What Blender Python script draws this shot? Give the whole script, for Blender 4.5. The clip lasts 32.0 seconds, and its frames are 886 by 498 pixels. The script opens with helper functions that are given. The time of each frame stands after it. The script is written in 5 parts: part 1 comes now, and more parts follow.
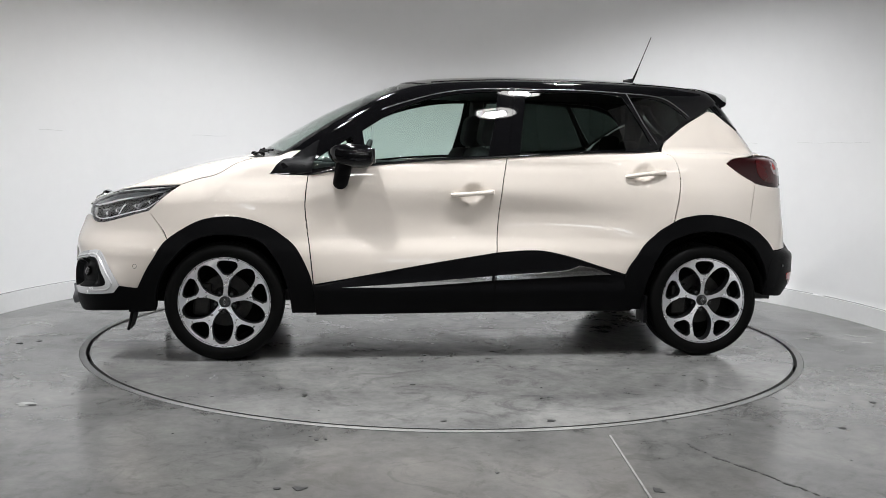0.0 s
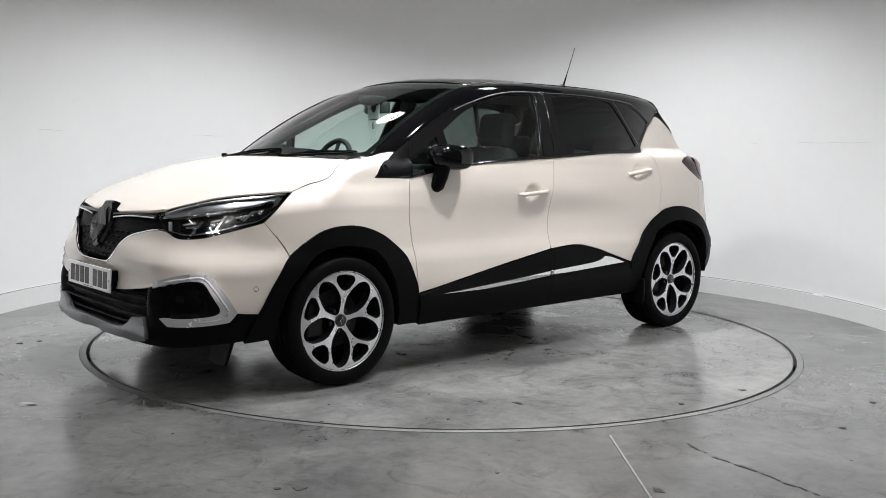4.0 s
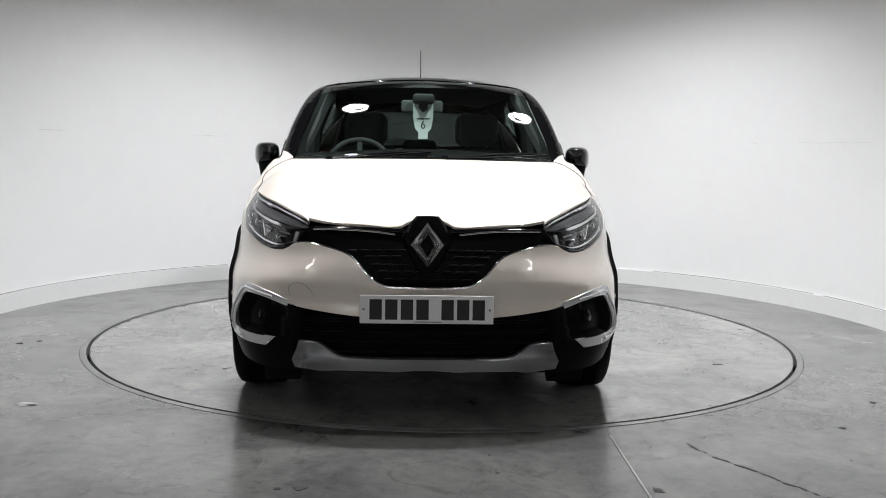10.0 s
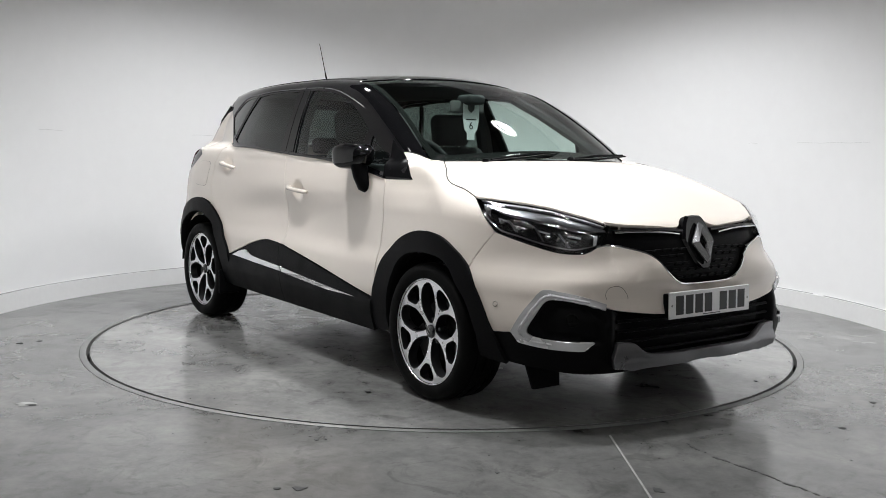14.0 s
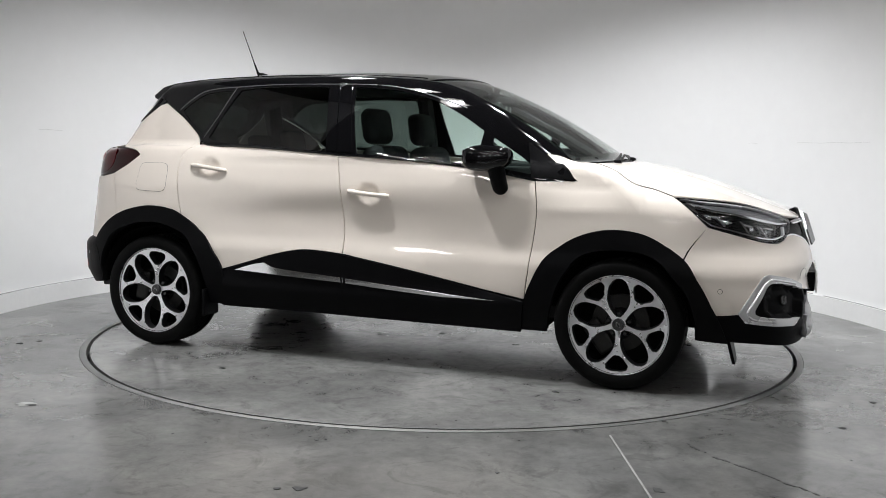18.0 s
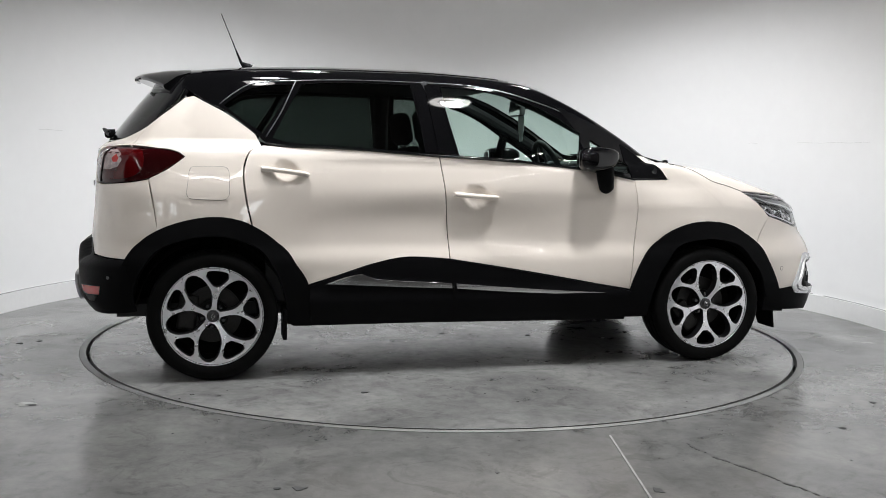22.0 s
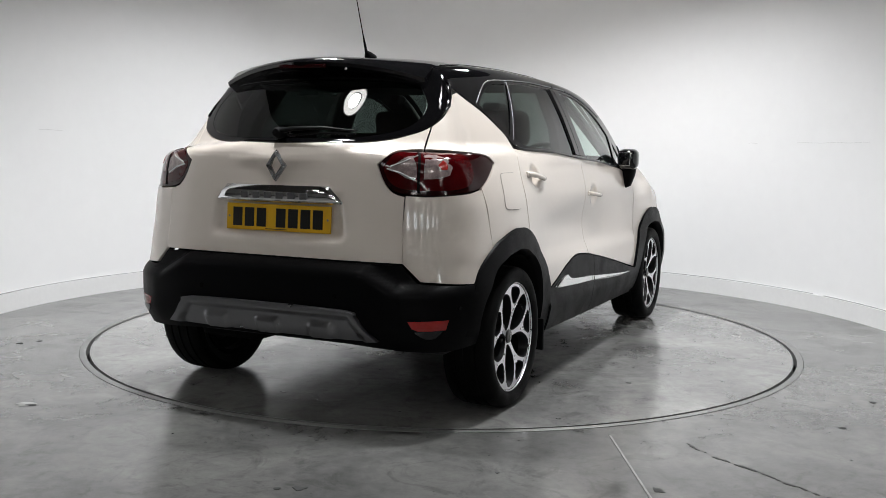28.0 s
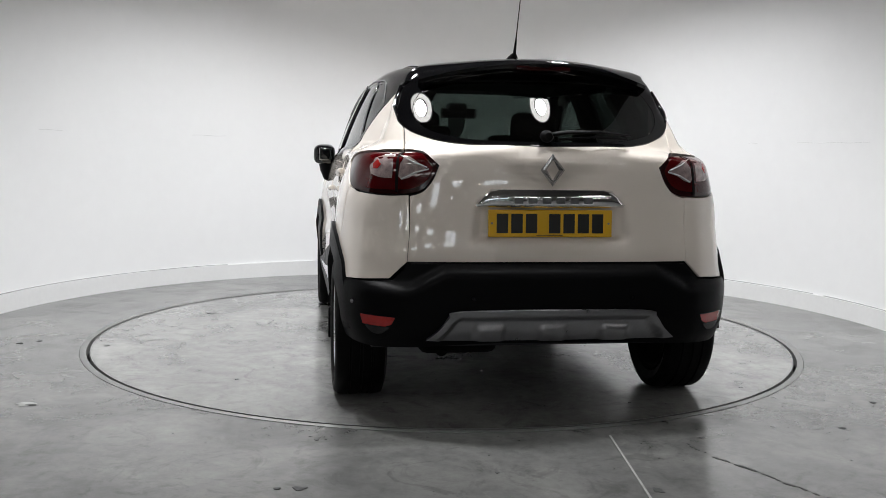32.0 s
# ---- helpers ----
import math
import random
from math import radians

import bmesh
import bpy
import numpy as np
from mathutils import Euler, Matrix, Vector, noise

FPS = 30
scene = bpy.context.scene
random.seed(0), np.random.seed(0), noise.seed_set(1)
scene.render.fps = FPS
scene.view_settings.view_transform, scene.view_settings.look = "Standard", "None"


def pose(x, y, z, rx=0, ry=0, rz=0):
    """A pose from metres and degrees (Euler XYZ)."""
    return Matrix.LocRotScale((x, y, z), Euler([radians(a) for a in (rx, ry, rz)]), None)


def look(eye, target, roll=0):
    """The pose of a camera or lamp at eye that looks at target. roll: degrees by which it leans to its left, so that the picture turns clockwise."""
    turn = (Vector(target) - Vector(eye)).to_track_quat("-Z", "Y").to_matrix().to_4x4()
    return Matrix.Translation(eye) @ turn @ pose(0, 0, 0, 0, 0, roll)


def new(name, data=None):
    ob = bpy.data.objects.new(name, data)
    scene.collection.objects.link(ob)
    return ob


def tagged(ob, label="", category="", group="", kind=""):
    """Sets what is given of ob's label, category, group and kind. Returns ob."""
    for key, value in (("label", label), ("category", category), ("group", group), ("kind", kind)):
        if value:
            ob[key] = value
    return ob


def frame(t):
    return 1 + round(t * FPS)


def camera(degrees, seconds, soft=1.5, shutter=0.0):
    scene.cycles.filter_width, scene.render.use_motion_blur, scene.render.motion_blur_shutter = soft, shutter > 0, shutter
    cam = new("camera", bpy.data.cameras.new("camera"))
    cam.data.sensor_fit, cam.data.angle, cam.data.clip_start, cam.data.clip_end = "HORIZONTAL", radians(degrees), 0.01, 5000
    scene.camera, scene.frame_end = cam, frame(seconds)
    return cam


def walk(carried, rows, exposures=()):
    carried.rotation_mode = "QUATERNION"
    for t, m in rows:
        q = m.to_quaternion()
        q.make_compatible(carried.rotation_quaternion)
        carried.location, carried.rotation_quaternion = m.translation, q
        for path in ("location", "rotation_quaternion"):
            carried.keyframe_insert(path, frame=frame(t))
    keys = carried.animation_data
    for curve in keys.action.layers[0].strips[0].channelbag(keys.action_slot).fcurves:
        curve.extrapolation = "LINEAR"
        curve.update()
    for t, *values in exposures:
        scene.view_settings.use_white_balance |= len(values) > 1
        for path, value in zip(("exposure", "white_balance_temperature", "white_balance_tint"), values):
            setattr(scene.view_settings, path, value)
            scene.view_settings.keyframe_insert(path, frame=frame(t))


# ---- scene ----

# ================= camera =================
cam = camera(49.83, 32.0, soft=0.5)
EYE = Vector((0.0, -5.774, 1.110))
CAM_POSE = look(EYE, EYE + Vector((-0.00026, 0.99484, -0.10149)), 0.904)
walk(cam, [(0.0, CAM_POSE), (32.0, CAM_POSE)])

# the platform turns evenly; the car stands slightly off its axis
TURN_START, TURN_RATE = -172.77, 8.4906
CAR_X, CAR_Y = -0.068, -0.139

# ================= world and light =================
world = bpy.data.worlds.new("world")
scene.world = world
world.use_nodes = True
world.node_tree.nodes["Background"].inputs[0].default_value = (0.55, 0.6, 0.7, 1)
world.node_tree.nodes["Background"].inputs[1].default_value = 0.02
scene.view_settings.exposure = 0.0


def spot(name, m, watts, degrees, blend, radius, colour=(0.97, 0.985, 1.0)):
    d = bpy.data.lights.new(name, "SPOT")
    d.energy, d.spot_size, d.spot_blend, d.shadow_soft_size, d.color = watts, radians(degrees), blend, radius, colour
    ob = new(name, d)
    ob.matrix_world = m
    return ob


# round high bays over the platform: x, y, height, watts
BAYS = [(-0.92, 0.85, 3.15, 360), (1.02, 0.87, 3.15, 350), (-0.92, -1.25, 3.15, 224), (0.90, -1.25, 3.15, 224), (-0.95, -1.95, 3.15, 55), (0.88, -1.95, 3.15, 55)]
for bx, by, bz, bw in BAYS:
    spot("high_bay_light", pose(bx, by, bz - 0.03), bw, 132, 0.85, 0.08)
# long tubes under the hall's ceiling, on the open side
TUBES = [(-0.2, -6.8, 4.3, 0), (3.6, -5.2, 3.9, 90), (-3.8, -5.2, 3.9, 90), (-2.2, -9.0, 4.4, 0), (2.4, -9.2, 4.4, 0), (0.4, -11.5, 4.5, 0), (-2.6, -13.2, 3.6, 0), (1.4, -13.6, 3.4, 0), (-0.9, -12.4, 3.2, 0), (5.2, -8.6, 3.8, 90), (-5.4, -8.8, 3.8, 90)]


# ================= materials =================
def mat(name, col, rough=0.5, metal=0.0, coat=0.0, var=0.06, scale=6.0, bump=0.0, bscale=300.0, rvar=0.05, spec=0.5, emit=None, strength=0.0):
    m = bpy.data.materials.new(name)
    m.use_nodes = True
    nt = m.node_tree
    b = nt.nodes["Principled BSDF"]
    tc = nt.nodes.new("ShaderNodeTexCoord")
    n1, n2 = nt.nodes.new("ShaderNodeTexNoise"), nt.nodes.new("ShaderNodeTexNoise")
    for n, s in ((n1, scale), (n2, scale * 9)):
        n.inputs["Scale"].default_value, n.inputs["Detail"].default_value = s, 5
        nt.links.new(tc.outputs["Object"], n.inputs["Vector"])
    add = nt.nodes.new("ShaderNodeMath")
    add.operation = "ADD"
    nt.links.new(n1.outputs["Fac"], add.inputs[0])
    nt.links.new(n2.outputs["Fac"], add.inputs[1])
    ramp = nt.nodes.new("ShaderNodeMapRange")
    ramp.inputs["From Min"].default_value, ramp.inputs["From Max"].default_value = 0.6, 1.4
    ramp.inputs["To Min"].default_value, ramp.inputs["To Max"].default_value = 1 - var, 1 + var
    nt.links.new(add.outputs[0], ramp.inputs["Value"])
    mul = nt.nodes.new("ShaderNodeVectorMath")
    mul.operation = "SCALE"
    mul.inputs[0].default_value = col
    nt.links.new(ramp.outputs[0], mul.inputs["Scale"])
    nt.links.new(mul.outputs[0], b.inputs["Base Color"])
    rr = nt.nodes.new("ShaderNodeMapRange")
    rr.inputs["From Min"].default_value, rr.inputs["From Max"].default_value = 0.3, 0.7
    rr.inputs["To Min"].default_value, rr.inputs["To Max"].default_value = max(rough - rvar, 0.0), rough + rvar
    nt.links.new(n1.outputs["Fac"], rr.inputs["Value"])
    nt.links.new(rr.outputs[0], b.inputs["Roughness"])
    b.inputs["Metallic"].default_value, b.inputs["Coat Weight"].default_value = metal, coat
    b.inputs["Coat Roughness"].default_value, b.inputs["Specular IOR Level"].default_value = 0.012, spec
    if bump:
        n3, bp = nt.nodes.new("ShaderNodeTexNoise"), nt.nodes.new("ShaderNodeBump")
        n3.inputs["Scale"].default_value, bp.inputs["Strength"].default_value, bp.inputs["Distance"].default_value = bscale, bump, 0.002
        nt.links.new(tc.outputs["Object"], n3.inputs["Vector"])
        nt.links.new(n3.outputs["Fac"], bp.inputs["Height"])
        nt.links.new(bp.outputs[0], b.inputs["Normal"])
    if emit:
        b.inputs["Emission Color"].default_value, b.inputs["Emission Strength"].default_value = (*emit, 1), strength
    return m


def glass(name, tint, gloss=1.0):
    """A clear sheet: tinted see-through, with a mirror that grows towards grazing."""
    m = bpy.data.materials.new(name)
    m.use_nodes = True
    nt = m.node_tree
    nt.nodes.remove(nt.nodes["Principled BSDF"])
    out = nt.nodes["Material Output"]
    tr, gl, mix, lw = (nt.nodes.new(k) for k in ("ShaderNodeBsdfTransparent", "ShaderNodeBsdfGlossy", "ShaderNodeMixShader", "ShaderNodeLayerWeight"))
    tr.inputs[0].default_value = (*tint, 1)
    gl.inputs["Roughness"].default_value, gl.inputs["Color"].default_value = 0.005, (1, 1, 1, 1)
    lw.inputs["Blend"].default_value = 0.5
    pw, ma = nt.nodes.new("ShaderNodeMath"), nt.nodes.new("ShaderNodeMath")
    pw.operation, ma.operation = "POWER", "MULTIPLY_ADD"
    pw.inputs[1].default_value, ma.inputs[1].default_value, ma.inputs[2].default_value = 5, 0.9 * gloss, 0.06 * gloss
    nt.links.new(lw.outputs["Facing"], pw.inputs[0])
    nt.links.new(pw.outputs[0], ma.inputs[0])
    nt.links.new(ma.outputs[0], mix.inputs[0])
    nt.links.new(tr.outputs[0], mix.inputs[1])
    nt.links.new(gl.outputs[0], mix.inputs[2])
    nt.links.new(mix.outputs[0], out.inputs["Surface"])
    return m


def concrete(name, seed, gloss, pale):
    """Polished concrete: cloudy greys, worn pale patches, dark spots, a sealer that shines unevenly."""
    m = bpy.data.materials.new(name)
    m.use_nodes = True
    nt = m.node_tree
    b = nt.nodes["Principled BSDF"]
    tc, mp = nt.nodes.new("ShaderNodeTexCoord"), nt.nodes.new("ShaderNodeMapping")
    mp.inputs["Location"].default_value = (seed, seed * 2.3, 0)
    nt.links.new(tc.outputs["Object"], mp.inputs["Vector"])

    def noise_at(s, detail=8, rough=0.6, dist=0.0):
        n = nt.nodes.new("ShaderNodeTexNoise")
        n.inputs["Scale"].default_value, n.inputs["Detail"].default_value, n.inputs["Roughness"].default_value, n.inputs["Distortion"].default_value = s, detail, rough, dist
        nt.links.new(mp.outputs[0], n.inputs["Vector"])
        return n.outputs["Fac"]

    def ramp(src, stops):
        r = nt.nodes.new("ShaderNodeValToRGB")
        while len(r.color_ramp.elements) < len(stops):
            r.color_ramp.elements.new(0.5)
        for e, (p, c) in zip(r.color_ramp.elements, stops):
            e.position, e.color = p, (*c, 1)
        nt.links.new(src, r.inputs[0])
        return r.outputs[0]

    def mix(kind, fac, a, c):
        x = nt.nodes.new("ShaderNodeMix")
        x.data_type, x.blend_type = "RGBA", kind
        x.inputs[0].default_value = fac
        nt.links.new(a, x.inputs[6])
        nt.links.new(c, x.inputs[7])
        return x.outputs[2]

    base = ramp(noise_at(1.6, 9, 0.62, 0.6), [(p, tuple(pale * c for c in g)) for p, g in ((0.32, (0.12, 0.12, 0.118)), (0.5, (0.175, 0.174, 0.17)), (0.68, (0.235, 0.233, 0.225)))])
    fine = ramp(noise_at(14, 8, 0.7, 0.3), [(0.3, (0.78, 0.78, 0.78)), (0.55, (1, 1, 1)), (0.75, (1.12, 1.12, 1.1))])
    spots = ramp(noise_at(30, 3, 0.5), [(0.24, (0.35, 0.35, 0.35)), (0.29, (1, 1, 1))])
    streak = ramp(noise_at(3.3, 6, 0.75, 1.5), [(0.36, (0.72, 0.72, 0.72)), (0.47, (1, 1, 1)), (0.62, (1, 1, 1)), (0.7, (1.22, 1.22, 1.2))])
    col = mix("MULTIPLY", 1, mix("MULTIPLY", 1, mix("MULTIPLY", 1, base, fine), spots), streak)
    nt.links.new(col, b.inputs["Base Color"])
    rr = nt.nodes.new("ShaderNodeMapRange")
    rr.inputs["From Min"].default_value, rr.inputs["From Max"].default_value = 0.35, 0.65
    rr.inputs["To Min"].default_value, rr.inputs["To Max"].default_value = gloss, gloss + 0.14
    nt.links.new(noise_at(4, 6, 0.6, 0.5), rr.inputs["Value"])
    nt.links.new(rr.outputs[0], b.inputs["Roughness"])
    b.inputs["Specular IOR Level"].default_value = 0.6
    bp = nt.nodes.new("ShaderNodeBump")
    bp.inputs["Strength"].default_value, bp.inputs["Distance"].default_value = 0.05, 0.004
    nt.links.new(noise_at(22, 8, 0.7), bp.inputs["Height"])
    nt.links.new(bp.outputs[0], b.inputs["Normal"])
    return m


M_FLOOR = concrete("polished_concrete", 3.1, 0.13, 0.84)
M_DISC = concrete("platform_concrete", 11.7, 0.12, 1.25)
M_WALL = mat("white_wall_paint", (0.86, 0.86, 0.865), 0.55, var=0.015, scale=1.2, bump=0.05, bscale=60)
M_SKIRT = mat("white_skirting", (0.78, 0.78, 0.78), 0.4, var=0.03, scale=4)
M_HALL = mat("hall_wall", (0.24, 0.235, 0.23), 0.8, var=0.1, scale=0.7)
M_CEIL = mat("ceiling_grey", (0.12, 0.115, 0.11), 0.8, var=0.1, scale=0.7)
M_STEEL = mat("worn_steel", (0.26, 0.26, 0.255), 0.45, metal=0.6, var=0.2, scale=5)
M_PIT = mat("dark_gap", (0.012, 0.012, 0.012), 0.9)
M_HOUSING = mat("lamp_housing", (0.5, 0.5, 0.5), 0.4, metal=0.3)
M_LED = mat("led_ring", (0.9, 0.9, 0.9), 0.4, emit=(1, 0.98, 0.95), strength=12)
M_TUBE = mat("tube_glow", (0.9, 0.9, 0.9), 0.4, emit=(1, 0.98, 0.95), strength=32)
M_PANE = mat("daylight_pane", (0.9, 0.9, 0.9), 0.4, emit=(0.85, 0.92, 1.0), strength=7.0)

M_PAINT = mat("cream_paint", (0.76, 0.688, 0.617), 0.5, coat=1.0, var=0.012, scale=3, rvar=0.02)
M_BLACK = mat("gloss_black_paint", (0.003, 0.003, 0.0035), 0.03, var=0.05, rvar=0.012)
M_TRIM = mat("black_plastic", (0.0035, 0.0035, 0.004), 0.42, spec=0.06, var=0.12, scale=9, bump=0.10, bscale=900, rvar=0.07)
M_LINER = mat("dark_liner", (0.004, 0.004, 0.004), 0.9, spec=0.1, var=0.15, bump=0.2, bscale=200)
M_RUBBER = mat("tyre_rubber", (0.003, 0.003, 0.003), 0.6, spec=0.08, var=0.2, scale=12, bump=0.2, bscale=500, rvar=0.1)
M_ALLOY = mat("machined_alloy", (0.80, 0.80, 0.82), 0.30, metal=0.75, var=0.05, scale=30)
M_ALLOYB = mat("black_alloy", (0.01, 0.01, 0.011), 0.3, coat=0.6, var=0.1)
M_CHROME = mat("chrome", (0.86, 0.86, 0.87), 0.07, metal=1.0, var=0.02, rvar=0.03)
M_BRIGHT = mat("bright_silver", (0.72, 0.72, 0.73), 0.25, metal=0.45, var=0.03, scale=10)
M_SILVER = mat("satin_silver_plastic", (0.23, 0.23, 0.24), 0.32, metal=0.85, var=0.05, scale=10)
M_EMBLEM = mat("emblem_chrome", (0.42, 0.42, 0.43), 0.14, metal=0.85, var=0.03)
M_DISCBRAKE = mat("brake_iron", (0.035, 0.034, 0.033), 0.5, metal=0.8, var=0.25, scale=15)
M_CABIN = mat("cabin_charcoal", (0.022, 0.022, 0.024), 0.75, var=0.15, scale=12, bump=0.2, bscale=700)
M_FABRIC = mat("seat_fabric", (0.02, 0.02, 0.022), 0.9, var=0.2, scale=25, bump=0.4, bscale=1200)
M_ROOFLINING = mat("headlining", (0.10, 0.10, 0.10), 0.9, var=0.08)
M_PLATEW = mat("white_plate", (0.78, 0.78, 0.78), 0.35, coat=0.3, var=0.02)
M_PLATEY = mat("yellow_plate", (0.78, 0.45, 0.02), 0.35, coat=0.3, var=0.02)
M_INK = mat("black_ink", (0.01, 0.01, 0.01), 0.4)
M_BOWL = mat("lamp_bowl", (0.012, 0.012, 0.013), 0.16, coat=0.5, var=0.1)
M_RED = mat("red_lens", (0.050, 0.0011, 0.0018), 0.06, spec=0.4, var=0.35, scale=20)
M_REDB = mat("bright_red_reflector", (0.34, 0.010, 0.008), 0.15, coat=0.5, var=0.2, scale=60)
M_DARKRED = mat("smoked_red_lens", (0.016, 0.0012, 0.0016), 0.08, spec=0.4, var=0.1)
M_CLEARLAMP = mat("clear_lamp_insert", (0.27, 0.21, 0.205), 0.12, coat=0.8, var=0.6, scale=45)
M_TAG = mat("white_card", (0.75, 0.77, 0.78), 0.5, var=0.03)
M_GLASS = glass("green_glass", (0.74, 0.84, 0.80))
M_PRIVACY = glass("privacy_glass", (0.115, 0.14, 0.13))
M_HATCHGLASS = glass("tailgate_glass", (0.05, 0.062, 0.058))
M_LENS = glass("clear_lens", (0.93, 0.94, 0.95))


# ================= mesh helpers =================
def mesh_ob(name, verts, faces, material, parent=None, label="", smooth=False, normals=None):
    me = bpy.data.meshes.new(name)
    me.from_pydata([tuple(v) for v in verts], [], [tuple(f) for f in faces])
    me.materials.append(material)
    if smooth or normals is not None:
        me.polygons.foreach_set("use_smooth", [True] * len(me.polygons))
    if normals is not None:
        me.normals_split_custom_set_from_vertices([tuple(n) for n in normals])
    me.update()
    ob = new(name, me)
    ob.parent = parent
    if label:
        tagged(ob, label)
    return ob


def part(name, bm, material, parent=None, label="", smooth=False, angle=None):
    me = bpy.data.meshes.new(name)
    bmesh.ops.recalc_face_normals(bm, faces=bm.faces)
    if smooth:
        lim = radians(angle or 40)
        for f in bm.faces:
            f.smooth = True
        for e in bm.edges:
            if len(e.link_faces) == 2 and e.calc_face_angle(0) > lim:
                e.smooth = False
    bm.to_mesh(me)
    bm.free()
    me.materials.append(material)
    ob = new(name, me)
    ob.parent = parent
    if label:
        tagged(ob, label)
    return ob


def bm_box(x0, x1, y0, y1, z0, z1, bevel=0.0, segs=2, bm=None):
    own = bmesh.new()
    bmesh.ops.create_cube(own, size=1)
    for v in own.verts:
        v.co = Vector(((x0 + x1) / 2 + v.co.x * (x1 - x0), (y0 + y1) / 2 + v.co.y * (y1 - y0), (z0 + z1) / 2 + v.co.z * (z1 - z0)))
    if bevel:
        bmesh.ops.bevel(own, geom=own.edges[:], offset=bevel, segments=segs, affect="EDGES", profile=0.5)
    if bm is None:
        return own
    return bm_join(bm, own)


def bm_join(bm, other):
    me = bpy.data.meshes.new("tmp")
    other.to_mesh(me)
    other.free()
    bm.from_mesh(me)
    bpy.data.meshes.remove(me)
    return bm


def bm_move(bm, m):
    bmesh.ops.transform(bm, matrix=m, verts=bm.verts)
    return bm


def bm_lathe(profile, n=48, axis="Y"):
    """profile: (radius, along) pairs, turned round the axis."""
    bm = bmesh.new()
    rings = []
    for r, a in profile:
        ring = []
        for i in range(n):
            t = 2 * math.pi * i / n
            c, s = r * math.cos(t), r * math.sin(t)
            ring.append(bm.verts.new((c, a, s) if axis == "Y" else (c, s, a) if axis == "Z" else (a, c, s)))
        rings.append(ring)
    for p, q in zip(rings, rings[1:]):
        for i in range(n):
            bm.faces.new((p[i], p[(i + 1) % n], q[(i + 1) % n], q[i]))
    return bm


def bm_tube(points, radius, sides=8, cap=True, flat=1.0):
    """A round bar along points; radius may be a list."""
    pts = [Vector(p) for p in points]
    bm = bmesh.new()
    rings = []
    up = Vector((0, 0, 1))
    for i, p in enumerate(pts):
        d = (pts[min(i + 1, len(pts) - 1)] - pts[max(i - 1, 0)]).normalized()
        a = d.cross(up)
        a = a.normalized() if a.length > 1e-4 else Vector((1, 0, 0))
        b = a.cross(d).normalized()
        r = radius[i] if isinstance(radius, (list, tuple)) else radius
        rings.append([bm.verts.new(p + (a * math.cos(k * 2 * math.pi / sides) + b * flat * math.sin(k * 2 * math.pi / sides)) * r) for k in range(sides)])
    for p, q in zip(rings, rings[1:]):
        for k in range(sides):
            bm.faces.new((p[k], p[(k + 1) % sides], q[(k + 1) % sides], q[k]))
    if cap:
        bm.faces.new(rings[0])
        bm.faces.new(rings[-1][::-1])
    return bm


# ================= the setting =================
WALL_C, WALL_R = (-0.03, -0.02), 2.93


def ring_mesh(r0, r1, z, n=160, cx=0.0, cy=0.0):
    v, f = [], []
    for i in range(n):
        t = 2 * math.pi * i / n
        v += [(cx + r0 * math.cos(t), cy + r0 * math.sin(t), z), (cx + r1 * math.cos(t), cy + r1 * math.sin(t), z)]
    for i in range(n):
        j = (i + 1) % n
        f.append((2 * i, 2 * i + 1, 2 * j + 1, 2 * j))
    return v, f


v, f = ring_mesh(2.082, 40.0, 0.0)
tagged(mesh_ob("floor", v, f, M_FLOOR), "grey polished concrete floor with scuffs and spots", "floor", kind="structure")


def solid_ring(r0, r1, z0, z1, n=160):
    return bm_lathe([(r0, z0), (r0, z1), (r1, z1), (r1, z0)], n, "Z")


tagged(part("trim", solid_ring(2.047, 2.080, -0.05, 0.002), M_STEEL), "thin worn steel ring let into the concrete round the platform", "ring", kind="structure")
v, f = ring_mesh(0.01, 2.2, -0.06, 64)
tagged(mesh_ob("pit_floor", v, f, M_PIT), "dark gap under the platform rim", "pit", kind="structure")
# joint line in the floor, and the cracked repair beside it
tagged(part("floor_joint", bm_box(-0.004, 0.004, -3.2, 0, 0.0, 0.0025), mat("pale_filler", (0.25, 0.25, 0.24), 0.6, var=0.45, scale=25)), "straight pale filled joint in the concrete floor", "joint", kind="structure").matrix_world = pose(0.672, -2.09, 0.001, 0, 0, 1.2)

# curved wall, open towards the camera: an arc that runs on as straight wings
def wall_strip(name, r_in, r_out, z0, z1, material, label, category):
    bm = bmesh.new()
    prev = None
    for i in range(121):
        a = radians(-40 + 260 * i / 120)
        c, s = math.cos(a), math.sin(a)
        cur = [bm.verts.new((WALL_C[0] + r * c, WALL_C[1] + r * s, z)) for r, z in ((r_in, z0), (r_in, z1), (r_out, z1), (r_out, z0))]
        if prev:
            for k in range(4):
                bm.faces.new((prev[k], prev[(k + 1) % 4], cur[(k + 1) % 4], cur[k]))
        else:
            bm.faces.new(cur)
        prev = cur
    bm.faces.new(prev[::-1])
    return tagged(part(name, bm, material, smooth=True, angle=30), label, category, kind="structure")


wall_strip("wall_round", WALL_R, WALL_R + 0.15, 0.0, 3.6, M_WALL, "smooth white curved studio wall round the platform", "wall")
wall_strip("baseboard", WALL_R - 0.014, WALL_R - 0.002, 0.0, 0.125, M_SKIRT, "white curved skirting board along the wall", "skirting")

M_SCUFF = mat("grey_scuff", (0.70, 0.70, 0.70), 0.7, var=0.15, scale=8)


